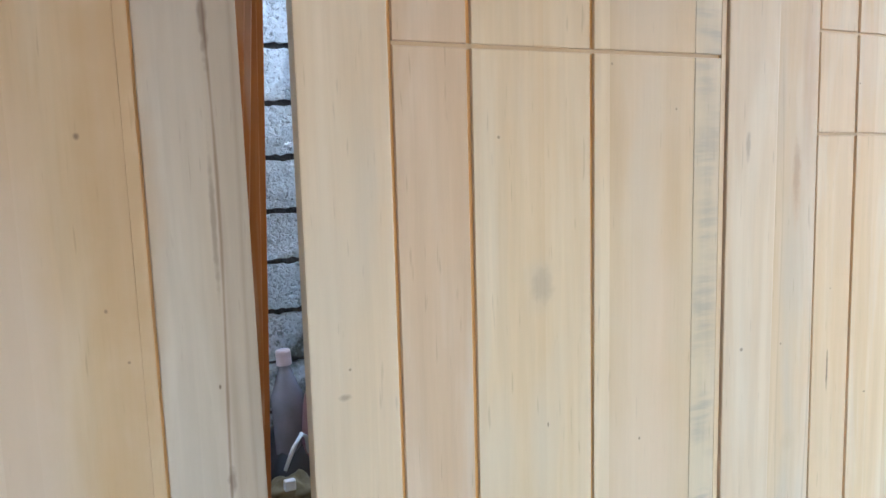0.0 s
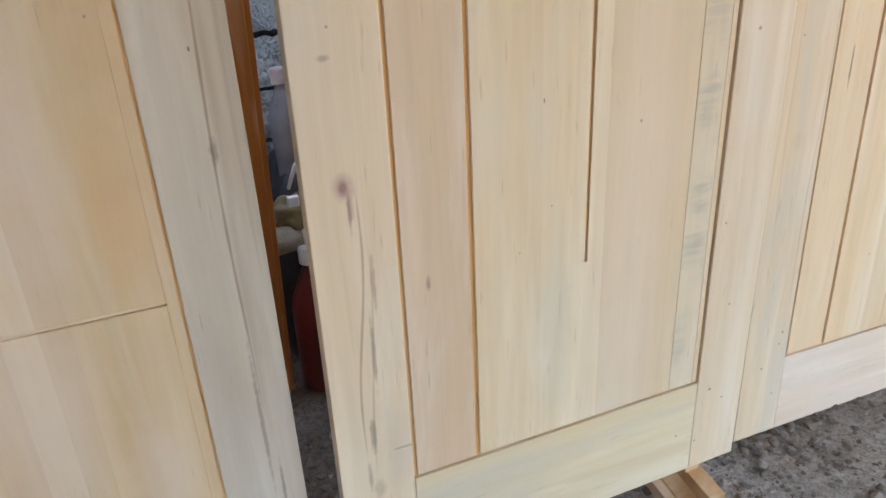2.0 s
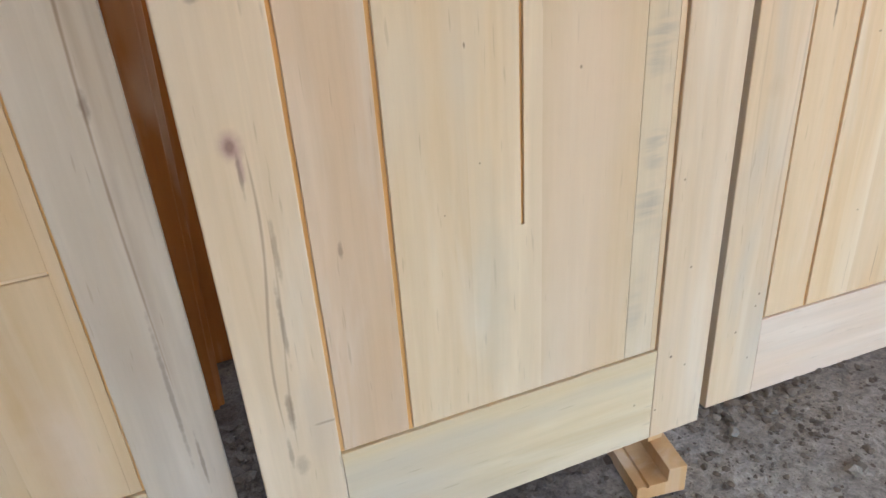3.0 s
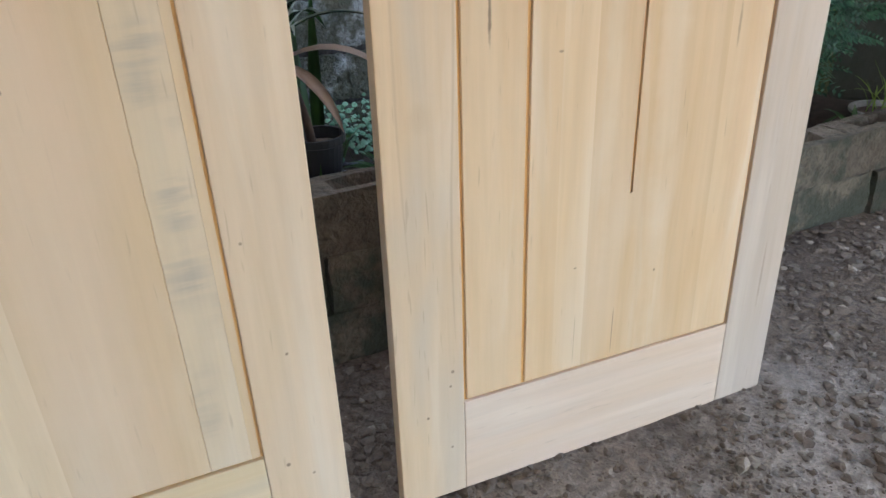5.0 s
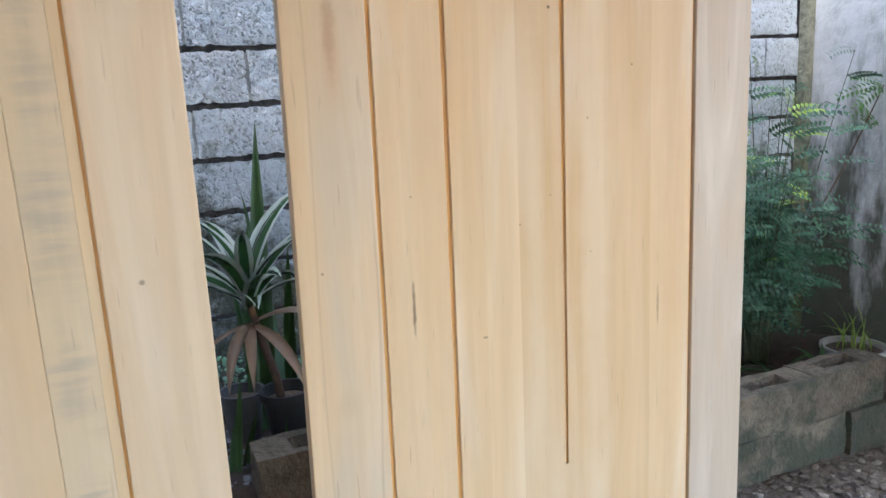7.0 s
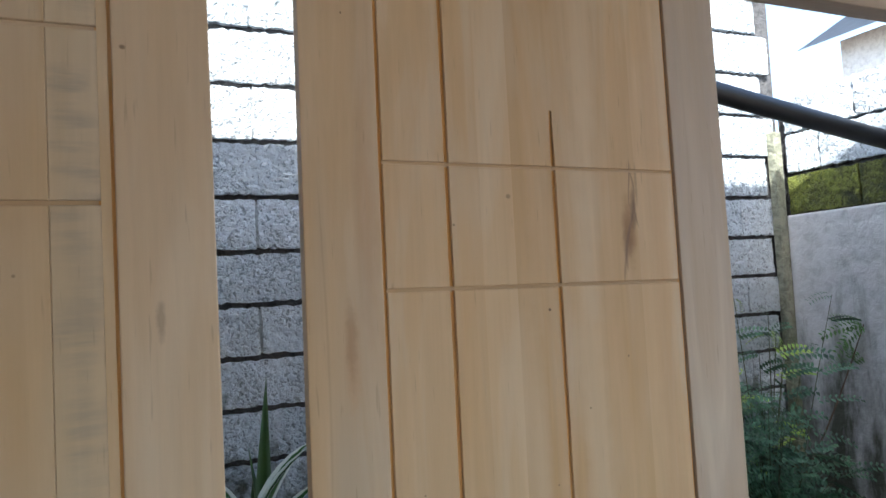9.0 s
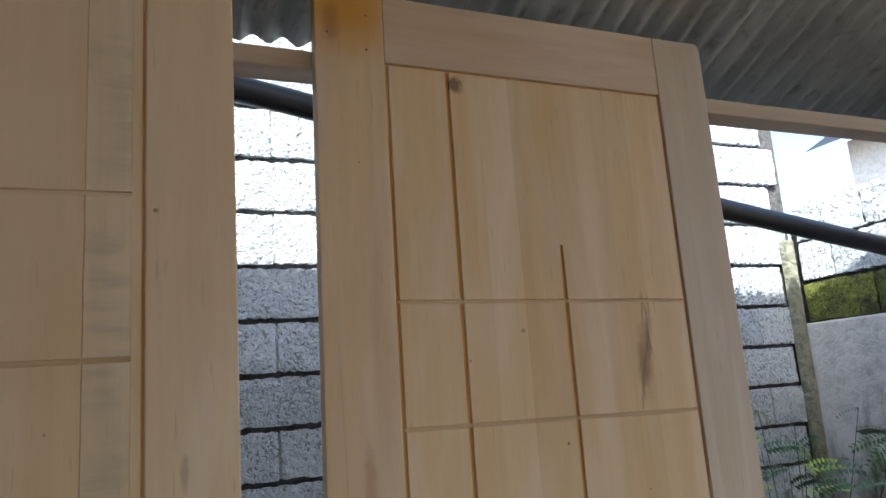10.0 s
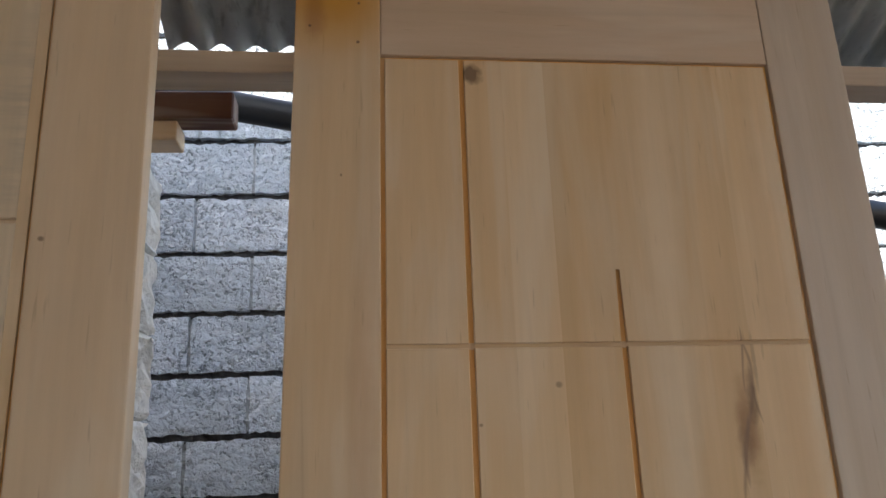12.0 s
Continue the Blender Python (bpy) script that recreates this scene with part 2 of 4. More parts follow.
def lathe_bm(profile, n=24, axis=(0, 0)):
    bm = bmesh.new()
    rings = []
    for r, z in profile:
        rings.append([bm.verts.new((axis[0] + r * math.cos(2 * math.pi * i / n), axis[1] + r * math.sin(2 * math.pi * i / n), z)) for i in range(n)])
    for a, b in zip(rings, rings[1:]):
        for i in range(n):
            j = (i + 1) % n
            bm.faces.new((a[i], a[j], b[j], b[i]))
    bm.faces.new(rings[0][::-1])
    bm.faces.new(rings[-1])
    return bm


def tube_bm(pts, radii, n=8):
    bm = bmesh.new()
    rings = []
    for k, p in enumerate(pts):
        p = Vector(p)
        t = (Vector(pts[min(k + 1, len(pts) - 1)]) - Vector(pts[max(k - 1, 0)])).normalized()
        side = t.cross(Vector((0.31, 0.2, 0.93))).normalized()
        up = side.cross(t)
        r = radii if isinstance(radii, (int, float)) else radii[k]
        rings.append([bm.verts.new(p + (side * math.cos(2 * math.pi * i / n) + up * math.sin(2 * math.pi * i / n)) * r) for i in range(n)])
    for a, b in zip(rings, rings[1:]):
        for i in range(n):
            j = (i + 1) % n
            bm.faces.new((a[i], a[j], b[j], b[i]))
    bm.faces.new(rings[0][::-1])
    bm.faces.new(rings[-1])
    return bm


# ---- ground ----
def ground_height(x, y):
    near = 1.0 if (-2 < x < 5 and -2 < y < 2.3) else 0.0
    return near * (noise.noise((x * 1.7, y * 1.7, 0)) * 0.006 + noise.noise((x * 9, y * 9, 3)) * 0.005 + noise.noise((x * 31, y * 31, 5)) * 0.006) - 0.004


def soil_material():
    m, nt, b = nodes_of("earth", 0.95)
    geo = nt.nodes.new("ShaderNodeNewGeometry")
    pos = geo.outputs["Position"]
    big = noise_tex(nt, pos, 1.6, 4.0, 0.6, 0.3)
    mid = noise_tex(nt, pos, 14.0, 5.0, 0.65)
    fine = noise_tex(nt, pos, 120.0, 3.0, 0.7)
    col = mix(nt, ramp(nt, big, [(0.35, 0.0), (0.65, 1.0)]), (0.090, 0.065, 0.046), (0.185, 0.140, 0.103))
    col = mix(nt, ramp(nt, mid, [(0.48, 0.0), (0.75, 0.6)]), col, (0.185, 0.155, 0.13))
    for (cx, cy, r) in ((1.5, 0.55, 0.65), (1.05, 0.80, 0.35), (2.1, 0.80, 0.35)):      # spilt cement dust, spread wider to paint in brighter light near the doors
        off = nt.nodes.new("ShaderNodeVectorMath")
        off.operation = "DISTANCE"
        off.inputs[1].default_value = (cx, cy, 0)
        link(nt, pos, off.inputs[0])
        d = math_node(nt, "ADD", math_node(nt, "DIVIDE", off.outputs["Value"], r), math_node(nt, "SUBTRACT", mid, 0.5))
        col = mix(nt, ramp(nt, d, [(0.45, 0.75), (1.0, 0.0)]), col, (0.38, 0.335, 0.29))
    crumb = noise_tex(nt, pos, 48.0, 3.0, 0.6, 0.5)
    col = mix(nt, 0.9, col, ramp(nt, crumb, [(0.34, 0.68), (0.52, 1.1), (0.66, 1.3)]), "MULTIPLY")
    col = mix(nt, 0.9, col, ramp(nt, fine, [(0.3, 0.62), (0.6, 1.12)]), "MULTIPLY")
    link(nt, col, b.inputs["Base Color"])
    bump(nt, b, math_node(nt, "ADD", math_node(nt, "ADD", mid, crumb), math_node(nt, "MULTIPLY", fine, 0.6)), 1.0, 0.018)
    return m


EARTH = soil_material()


def build_ground():
    bm = bmesh.new()
    xs = [-400, -60, -12, -4] + [-2 + 0.04 * i for i in range(176)] + [9, 20, 80, 400]
    ys = [-400, -60, -12, -4] + [-2 + 0.04 * i for i in range(108)] + [6, 20, 80, 400]
    grid = [[bm.verts.new((x, y, ground_height(x, y))) for x in xs] for y in ys]
    for a, b in zip(grid, grid[1:]):
        for i in range(len(xs) - 1):
            bm.faces.new((a[i], a[i + 1], b[i + 1], b[i]))
    ob = part("ground", bm, EARTH, smooth=True)
    tagged(ob, "bare grey-brown earth strewn with gravel", "ground", kind="structure")


build_ground()

# ---- doors ----
# knots and marks: x, z, half width, half height, depth of tone
KNOTS_A = [(0.649, 1.32, .007, .008, .7), (0.796, 0.98, .003, .006, .8), (0.664, 1.10, .004, .005, .6), (0.686, 1.03, .004, .004, .6),
           (0.807, 1.47, .006, .06, .55), (0.803, 1.20, .004, .10, .4), (0.803, 0.845, .006, .02, .5), (0.80, .40, .004, .14, .45), (.815, .26, .003, .06, .5)]
KNOTS_B = [(.054, .752, .007, .012, .45), (.060, .715, .003, .03, .45), (.292, 1.273, .005, .005, .6), (.372, .829, .003, .008, .7), (.055, .965, .004, .004, .6),
           (.046, .927, .010, .005, .45), (.551, .773, .004, .005, .65), (.33, .591, .003, .003, .6), (.388, .66, .003, .003, .6), (.493, 1.382, .004, .004, .5),
           (.622, 1.314, .004, .004, .5), (.172, .575, .004, .014, .5), (.746, 1.595, .006, .005, .7), (.781, 1.253, .006, .028, .35), (.754, .555, .004, .004, .6),
           (.788, .38, .004, .004, .7), (.776, .894, .006, .006, .6), (.363, 1.05, .02, .03, .18), (.085, .6, .004, .05, .4), (.075, .48, .004, .07, .45), (.062, .33, .006, .04, .5), (.05, .25, .004, .03, .4), (.765, .19, .0055, .0055, .8), (.80, .16, .005, .005, .6), (.74, .07, .005, .005, .7), (.69, .10, .005, .005, .5),
           (.065, .22, .012, .02, .3), (.11, .29, .02, .003, .4)]
KNOTS_C = [(.301, .803, .008, .004, .6), (.523, .376, .004, .005, .7), (.347, .42, .006, .003, .6), (.179, .871, .003, .045, .75), 
           (.65, .813, .003, .04, .4), (.36, 1.531, .008, .007, .5), (.254, 1.481, .005, .004, .6), (.624, 1.51, .007, .04, .5), (.608, 1.45, .012, .03, .28), (.634, 1.56, .003, .05, .35),
           (.431, 1.331, .005, .005, .9), (.592, 1.24, .004, .004, .6), (.261, 1.991, .016, .018, .85), (.071, 1.826, .003, .004, .7), (.07, 1.296, .01, .07, .22),
           (.503, 1.154, .004, .004, .6), (.429, 1.03, .003, .003, .5), (.371, .985, .004, .003, .6), (.182, 1.046, .004, .003, .6), (.507, .926, .004, .003, .5),
           (.036, .942, .004, .004, .5), (.055, .19, .005, .005, .8), (.10, .245, .005, .005, .7), (.105, .275, .005, .005, .7), (.10, .11, .005, .005, .7), (.093, 2.039, .004, .004, .9), (.022, 2.065, .004, .004, .9), (.094, 2.106, .004, .004, .9), (.8, .3, .003, .08, .3)]

CREAM, CREAM_DARK = (0.66, 0.52, 0.34), (0.57, 0.42, 0.25)
GREY = (0.50, 0.45, 0.37)


# where the planer left soot on the grey strip: x, z, half width, half height, depth
SMUDGES = [(x, z, rx * 1.7, rz * 1.6, d, (.33, .31, .27)) for x, z, rx, rz, d in (
    (.682, 1.545, .016, .020, .6), (.690, 1.50, .020, .012, .5), (.684, 1.47, .022, .010, .6), (.690, 1.44, .020, .008, .45), (.687, 1.36, .014, .03, .4),
    (.686, 1.24, .018, .035, .5), (.690, 1.13, .014, .04, .45), (.688, .98, .018, .05, .4), (.690, .80, .018, .02, .5), (.686, .755, .018, .014, .45), (.690, .62, .016, .03, .5), (.684, .53, .016, .02, .45))]


def door_woods(tag, knots, stile, panel, pink, rail, blots=(), lines=(), panel_lines=(), rail_low=None):
    return {
        "stile": wood("stile_wood_" + tag, *stile, knots=knots, blots=blots, lines=lines),
        "panel": wood("panel_wood_" + tag, *panel, knots=knots, blots=blots, fixed=3.1 + len(knots), boards=1.0, lines=panel_lines),
        "pink": wood("pink_wood_" + tag, *pink, knots=knots, fixed=11.3 + len(knots)),
        "rail": wood("rail_wood_" + tag, *rail, along="x", knots=knots),
        "grey": wood("grey_wood_" + tag, (0.66, 0.54, 0.38), (0.60, 0.50, 0.35), knots=knots, smudge=(0.32, 0.30, 0.26), fixed=5.0, blots=SMUDGES),
        "rail_low": wood("low_rail_wood_" + tag, *(rail_low or rail), along="x", knots=knots),
        "core": wood("core_wood_" + tag, (0.74, 0.44, 0.16), (0.66, 0.37, 0.12)),
    }


DOOR_W, DOOR_T = 0.85, 0.028
PL = 0.130


def split_door(m, woods, label, top, pb, pt, v1, v2, v2_range, hs, grey_from, chamfer, PR, group, round_corner=False):
    """A solid-wood panel door: two stiles, two rails, and a field of planks with routed grooves."""
    d = empty("wooden_door", m, label, "door", group)
    W, T = DOOR_W, DOOR_T
    part("stile", prism_bm([(0, 0), (PL - .004, 0), (PL - .004, top), (0, top)], 0, T, 0.0025, 2), woods["stile"], d)
    sr = [(PR + .004, 0), (W, 0), (W, top), (PR + .004, top)]
    if round_corner:
        r = 0.012
        sr = [(PR + .004, 0), (W, 0), (W, top - r)] + [(W - r + r * math.cos(a), top - r + r * math.sin(a)) for a in [radians(15 * k) for k in range(1, 6)]] + [(W - r, top), (PR + .004, top)]
    part("stile", prism_bm(sr, 0, T, 0.0025, 2), woods["rail_stile"] if "rail_stile" in woods else woods["stile"], d)
    part("rail", prism_bm([(PL - .0035, 0), (PR + .0035, 0), (PR + .0035, pb - .004), (PL - .0035, pb - .004)], 0.0004, T, 0.0012), woods["rail_low"], d, "bottom rail")
    part("rail", prism_bm([(PL - .0035, pt + .004), (PR + .0035, pt + .004), (PR + .0035, top), (PL - .0035, top)], 0.0004, T, 0.0012), woods["rail"], d, "top rail")
    part("core", box_bm(PL - .012, PR + .012, .0085, T - .004, pb - .012, pt + .012), woods["core"], d, "brown core board showing in the grooves")
    g, face = 0.0039, 0.002
    rows = [pb] + list(hs) + [pt]

    def plank(poly, wd):
        part("plank", prism_bm(poly, face, .0085, 0.0011), wd, d)

    for k, (za, zb) in enumerate(zip(rows, rows[1:])):
        a = za + (0.0029 if k else 0.001)
        b = zb - (0.0029 if k < len(rows) - 2 else 0.001)
        plank([(PL + .0025, a), (v1 - g, a), (v1 - g, b), (PL + .0025, b)], woods["pink"])
        lo, hi = v2_range
        r_end = grey_from or PR - max(chamfer, .0025)
        if hi <= a or lo >= b:                       # no middle groove in this row
            plank([(v1 + g, a), (r_end, a), (r_end, b), (v1 + g, b)], woods["panel"])
        else:
            if lo > a:                               # slot open at the top
                plank([(v1 + g, a), (r_end, a), (r_end, b), (v2 + g, b), (v2 + g, lo), (v2 - g, lo), (v2 - g, b), (v1 + g, b)], woods["panel"])
            elif hi < b:                             # slot open at the bottom
                plank([(v1 + g, a), (v2 - g, a), (v2 - g, hi), (v2 + g, hi), (v2 + g, a), (r_end, a), (r_end, b), (v1 + g, b)], woods["panel"])
            else:
                plank([(v1 + g, a), (v2 - g, a), (v2 - g, b), (v1 + g, b)], woods["panel"])
                plank([(v2 + g, a), (r_end, a), (r_end, b), (v2 + g, b)], woods["panel"])
        if grey_from:
            plank([(grey_from + .0002, a), (PR - chamfer, a), (PR - chamfer, b), (grey_from + .0003, b)], woods["grey"])
    for z in hs:                                     # shallow cross grooves
        part("groove_bed", box_bm(PL + .0025, PR - .0025 - chamfer, .0074, .0085, z - .0045, z + .0045), GROOVE_BED, d)
    if chamfer:
        bm = bmesh.new()
        x0, x1 = PR - chamfer, PR
        q = [(x0, face), (x1, face + .002), (x1, .0085), (x0, .0085)]
        lo = [bm.verts.new((x, y, pb + .001)) for x, y in q]
        hi = [bm.verts.new((x, y, pt - .001)) for x, y in q]
        bm.faces.new(lo)
        bm.faces.new(hi[::-1])
        for i in range(4):
            j = (i + 1) % 4
            bm.faces.new((lo[i], hi[i], hi[j], lo[j]))
        part("chamfer_strip", bm, woods["panel"], d, "pale bevelled edge of the panel")
    return d


WOOD_A = door_woods("a", KNOTS_A, ((0.60, 0.525, 0.44), (0.48, 0.41, 0.33), (0.42, 0.35, 0.29)), ((0.65, 0.50, 0.335), (0.575, 0.42, 0.25), (0.66, 0.53, 0.39)),
                    ((0.62, 0.45, 0.27), (0.55, 0.37, 0.19)), (CREAM, CREAM_DARK),
                    blots=[(.69, 1.25, .05, .5, .6, (.50, .31, .13)), (.56, 1.0, .07, .45, .65, (.66, .53, .42)), (.50, .50, .10, .20, .6, (.68, .54, .43)), (.64, .33, .05, .16, .55, (.70, .56, .44)), (.66, .78, .04, .14, .5, (.58, .37, .17)), (.62, .40, .03, .25, .35, (.48, .30, .14))],
                    lines=[(.806, .006, 1.0, .62, .004, 7, .0035, .75), (.812, -.01, .8, .5, .006, 5, .012, .25), (.838, .0, 1.2, .6, .003, 6, .006, .25)])
WOOD_B = door_woods("b", KNOTS_B, ((0.70, 0.57, 0.415), (0.62, 0.485, 0.33), (0.56, 0.49, 0.40)), ((0.70, 0.565, 0.39), (0.62, 0.475, 0.30), (0.63, 0.545, 0.42)),
                    ((0.63, 0.475, 0.33), (0.57, 0.415, 0.275)), ((0.68, 0.56, 0.37), (0.60, 0.48, 0.30), GREY),
                    blots=[(.055, .752, .017, .022, .85, (.36, .21, .19)), (.062, .722, .006, .022, .7, (.40, .25, .22)), (.36, 1.05, .03, .05, .35, (.50, .46, .38)), (.40, .45, .04, .22, .4, (.52, .47, .36)), (.10, .30, .03, .10, .3, (.48, .42, .36)), (.59, .9, .03, .35, .35, (.70, .49, .31)), (.56, .55, .10, .7, .55, (.70, .56, .42)), (.57, 1.7, .09, .7, .5, (.68, .57, .44))],
                    lines=[(.060, .05, .52, .24, .006, 14, .0035, .6), (.072, .03, .45, .22, .005, 11, .003, .4), (.235, 0, .9, .5, .003, 9, .004, .3)])
WOOD_C = door_woods("c", KNOTS_C, ((0.69, 0.54, 0.365), (0.60, 0.45, 0.285), GREY), ((0.70, 0.532, 0.342), (0.63, 0.455, 0.265), (0.71, 0.585, 0.425)),
                    ((0.70, 0.537, 0.35), (0.645, 0.475, 0.288)), ((0.60, 0.47, 0.35), (0.53, 0.41, 0.30), GREY),
                    blots=[(.05, 2.13, .13, .13, 1.0, (.56, .29, .05)), (.03, 2.085, .02, .05, .45, (.24, .09, .025)), (.062, .73, .022, .025, .35, (.50, .38, .24)), (.07, 1.27, .014, .10, .5, (.55, .33, .18)),
                           (.40, .95, .02, .6, .35, (.72, .60, .43)), (.515, 1.0, .034, .9, .42, (.75, .63, .46)), (.53, 1.8, .03, .3, .4, (.74, .60, .42)), (.612, 1.47, .018, .075, .95, (.36, .21, .10)), (.68, 1.2, .03, .9, .35, (.56, .36, .19)), (.10, 1.5, .02, .25, .35, (.50, .32, .20))],
                    lines=[(.115, .01, .7, .4, .004, 9, .004, .25), (.03, -.01, 1.0, .6, .005, 6, .004, .2)],
                    panel_lines=[(.614, .16, 1.475, .085, .005, 45, .006, .75), (.628, -.12, 1.53, .06, .003, 60, .0035, .7), (.604, .10, 1.43, .06, .004, 35, .004, .6), (.618, .02, 1.56, .05, .002, 50, .0025, .7), (.437, 0, .265, .055, .001, 9, .0014, .85), (.352, 0, .27, .06, .001, 9, .0012, .45)],
                    rail_low=((0.69, 0.555, 0.43), (0.63, 0.495, 0.37), (0.66, 0.52, 0.41)))
WOOD_C["rail_stile"] = wood("pale_stile_wood_c", (0.55, 0.465, 0.375), (0.48, 0.395, 0.305), (0.45, 0.385, 0.32), knots=KNOTS_C)

GROOVE_BED = wood("routed_groove_wood", (0.68, 0.51, 0.32), (0.50, 0.37, 0.23), along="x")
split_door(pose(0.246, 0.943, 0.10, 0.2, 0, -0.4), WOOD_B, "unpainted pale wooden panel door with routed grooves, propped on an offcut", 2.13, 0.218, 2.04, 0.247, 0.456, (0.545, 1.73),
           (1.400, 1.617), 0.660, 0.012, 0.729, "unfinished doors")
split_door(pose(1.217, 1.042, 0.003, -1.1, 1.0, -1.0), WOOD_C, "unpainted honey-toned wooden panel door with grid grooves, standing on earth", 2.150, 0.205, 2.015, 0.246, 0.455, (0.543, 1.69),
           (1.374, 1.584), None, 0.0, 0.723, "unfinished doors", True)
split_door(pose(-0.648, 1.03, 0.06, 0, -0.4, -1), WOOD_A, "unpainted wooden door with weathered grey stile and orange panel", 2.13, 0.235, 2.04, 0.247, 0.456, (0.60, 2.20),
           (0.637,), None, 0.016, 0.718, "unfinished doors")

# ---- back wall of hollow blocks ----
LINES = [0.0, .15, .30, .45, .60, .753, .905, 1.055, 1.205, 1.36, 1.517, 1.68, 1.848, 2.02, 2.193, 2.366, 2.54, 2.71, 2.88, 3.05]
WALL_Y, PERIOD = 2.169, 0.322
BLOCK = rough_stone("block_concrete", (0.42, 0.48, 0.54), (0.58, 0.63, 0.69), (0.045, 0.052, 0.025), (0.50, 0.65), bumpy=0.8, mottle=0.2, pits=0.6)
JOINT = rough_stone("pale_joint_mortar", (0.27, 0.30, 0.33), (0.38, 0.41, 0.44), (0.045, 0.052, 0.025), (0.53, 0.68), bumpy=0.6, mottle=0.5)
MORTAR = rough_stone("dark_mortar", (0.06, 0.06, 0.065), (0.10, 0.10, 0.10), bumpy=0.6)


def block_mesh(w, h, seed, depth=0.03, nx=20, nz=7, rough=0.0018, ragged=0.0045):
    """The face of a cast block: a lumpy front with ragged, worn edges; origin at its lower left."""
    rnd = random.Random(seed)
    bm = bmesh.new()
    f = []
    for k in range(nz + 1):
        row = []
        for i in range(nx + 1):
            e = min(i, nx - i, k, nz - k)
            y = -depth + rough * rnd.uniform(-1, 1) + (rnd.uniform(.0, .003) if e == 0 else 0)
            jx = rnd.uniform(-1, 1) * rough
            jz = rnd.uniform(-1, 1) * rough
            if k in (0, nz):
                jz = (1 if k == 0 else -1) * ragged * rnd.random() ** 2 * 1.6
            row.append(bm.verts.new((w * i / nx + jx, y, h * k / nz + jz)))
        f.append(row)
    for a, b in zip(f, f[1:]):
        for i in range(nx):
            bm.faces.new((a[i], a[i + 1], b[i + 1], b[i]))
    edge = f[0] + [r[-1] for r in f[1:]] + f[-1][-2::-1] + [r[0] for r in f[-2:0:-1]]
    back = [bm.verts.new((v.co.x, 0.0, v.co.z)) for v in edge]
    for i in range(len(edge)):
        j = (i + 1) % len(edge)
        bm.faces.new((edge[j], edge[i], back[i], back[j]))
    return mesh_from(bm, "block")


def build_back_wall():
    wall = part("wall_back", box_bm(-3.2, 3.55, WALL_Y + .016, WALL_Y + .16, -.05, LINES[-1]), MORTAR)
    tagged(wall, "rough grey hollow-block wall with dark open joints", "wall", kind="structure")
    variants = {}
    rnd = random.Random(31)
    verts, faces = [], []
    for k, (za, zb) in enumerate(zip(LINES, LINES[1:])):
        x = 1.368 + (PERIOD / 2 if k % 2 else 0) - PERIOD * 14
        while x < 3.45:
            w = min(PERIOD, 3.52 - x) - .009
            if w > 0.05:
                key = (round(w, 2), round(zb - za, 3), rnd.randrange(4))
                if key not in variants:
                    variants[key] = block_mesh(w, zb - za - .012, len(variants))
                    variants[key].materials.append(BLOCK)
                b = new("block", variants[key])
                b.parent = wall
                b.location = (x + .0045, WALL_Y + .026 + rnd.uniform(-.003, .003), za + .006)
                # pointing between neighbours, smeared and set back by a few millimetres
                n, o = 5, len(verts)
                for i in range(n + 1):
                    z = za + .012 + (zb - za - .026) * i / n
                    d = WALL_Y + rnd.uniform(-.001, .006)
                    e = .006 + rnd.uniform(-.001, .003)
                    verts += [(x - e, d, z), (x + e, d, z), (x + e, d + .025, z), (x - e, d + .025, z)]
                for i in range(n):
                    for q in range(4):
                        r = (q + 1) % 4
                        faces.append((o + i * 4 + q, o + i * 4 + r, o + i * 4 + 4 + r, o + i * 4 + 4 + q))
                faces += [(o + 3, o + 2, o + 1, o), tuple(o + n * 4 + q for q in range(4))]
            x += PERIOD
    me = bpy.data.meshes.new("pointing")
    me.from_pydata(verts, [], faces)
    part("pointing", me, JOINT, wall, "pale mortar in the upright joints")


build_back_wall()

# ---- right wall ----
PLASTER = rough_stone("old_plaster", (0.38, 0.395, 0.42), (0.56, 0.57, 0.59), (0.035, 0.042, 0.02), (0.46, 0.66), scale=0.6, bumpy=0.35, mottle=0.3, damp_rate=0.40, runs=0.3)
MOSSY = rough_stone("mossy_block", (0.055, 0.065, 0.022), (0.20, 0.23, 0.03), (0.022, 0.028, 0.014), (0.14, 0.30), scale=1.3, pits=0.7)


COLUMN = rough_stone("column_concrete", (0.22, 0.225, 0.17), (0.32, 0.32, 0.25), (0.07, 0.085, 0.03), (0.40, 0.70), scale=1.0, mottle=.6)


def build_right_wall():
    w = part("wall_right", box_bm(3.56, 3.72, 0.9, WALL_Y + .01, -.05, 2.02), MORTAR)
    tagged(w, "plastered grey side wall with a mossy course and bare blocks on top", "wall", kind="structure")
    bm = box_bm(3.515, 3.562, 0.9, WALL_Y - .002, -.05, 1.60, 0.008, 2)
    part("plaster", bm, PLASTER, w)
    meshes = {}
    for k, z in enumerate((1.605, 1.775, 1.94)):
        y = WALL_Y - .04
        i = 0
        while y > 1.1:
            L = .16 if (i == 0 and k % 2) else .322
            key = (L, k)
            if key not in meshes:
                meshes[key] = block_mesh(L - .01, .158, 77 + len(meshes), depth=.03, rough=.003)
                meshes[key].materials.append(MOSSY if k == 0 else BLOCK)
            b = new("block", meshes[key])
            b.parent = w
            b.matrix_world = pose(3.562, y, z, 0, 0, -90)
            y -= L
            i += 1
    part("corner_column", box_bm(3.468, 3.514, WALL_Y - .04, WALL_Y + .0, -.02, 1.95, .008, 2), COLUMN, w, "narrow moss-stained corner column")


build_right_wall()

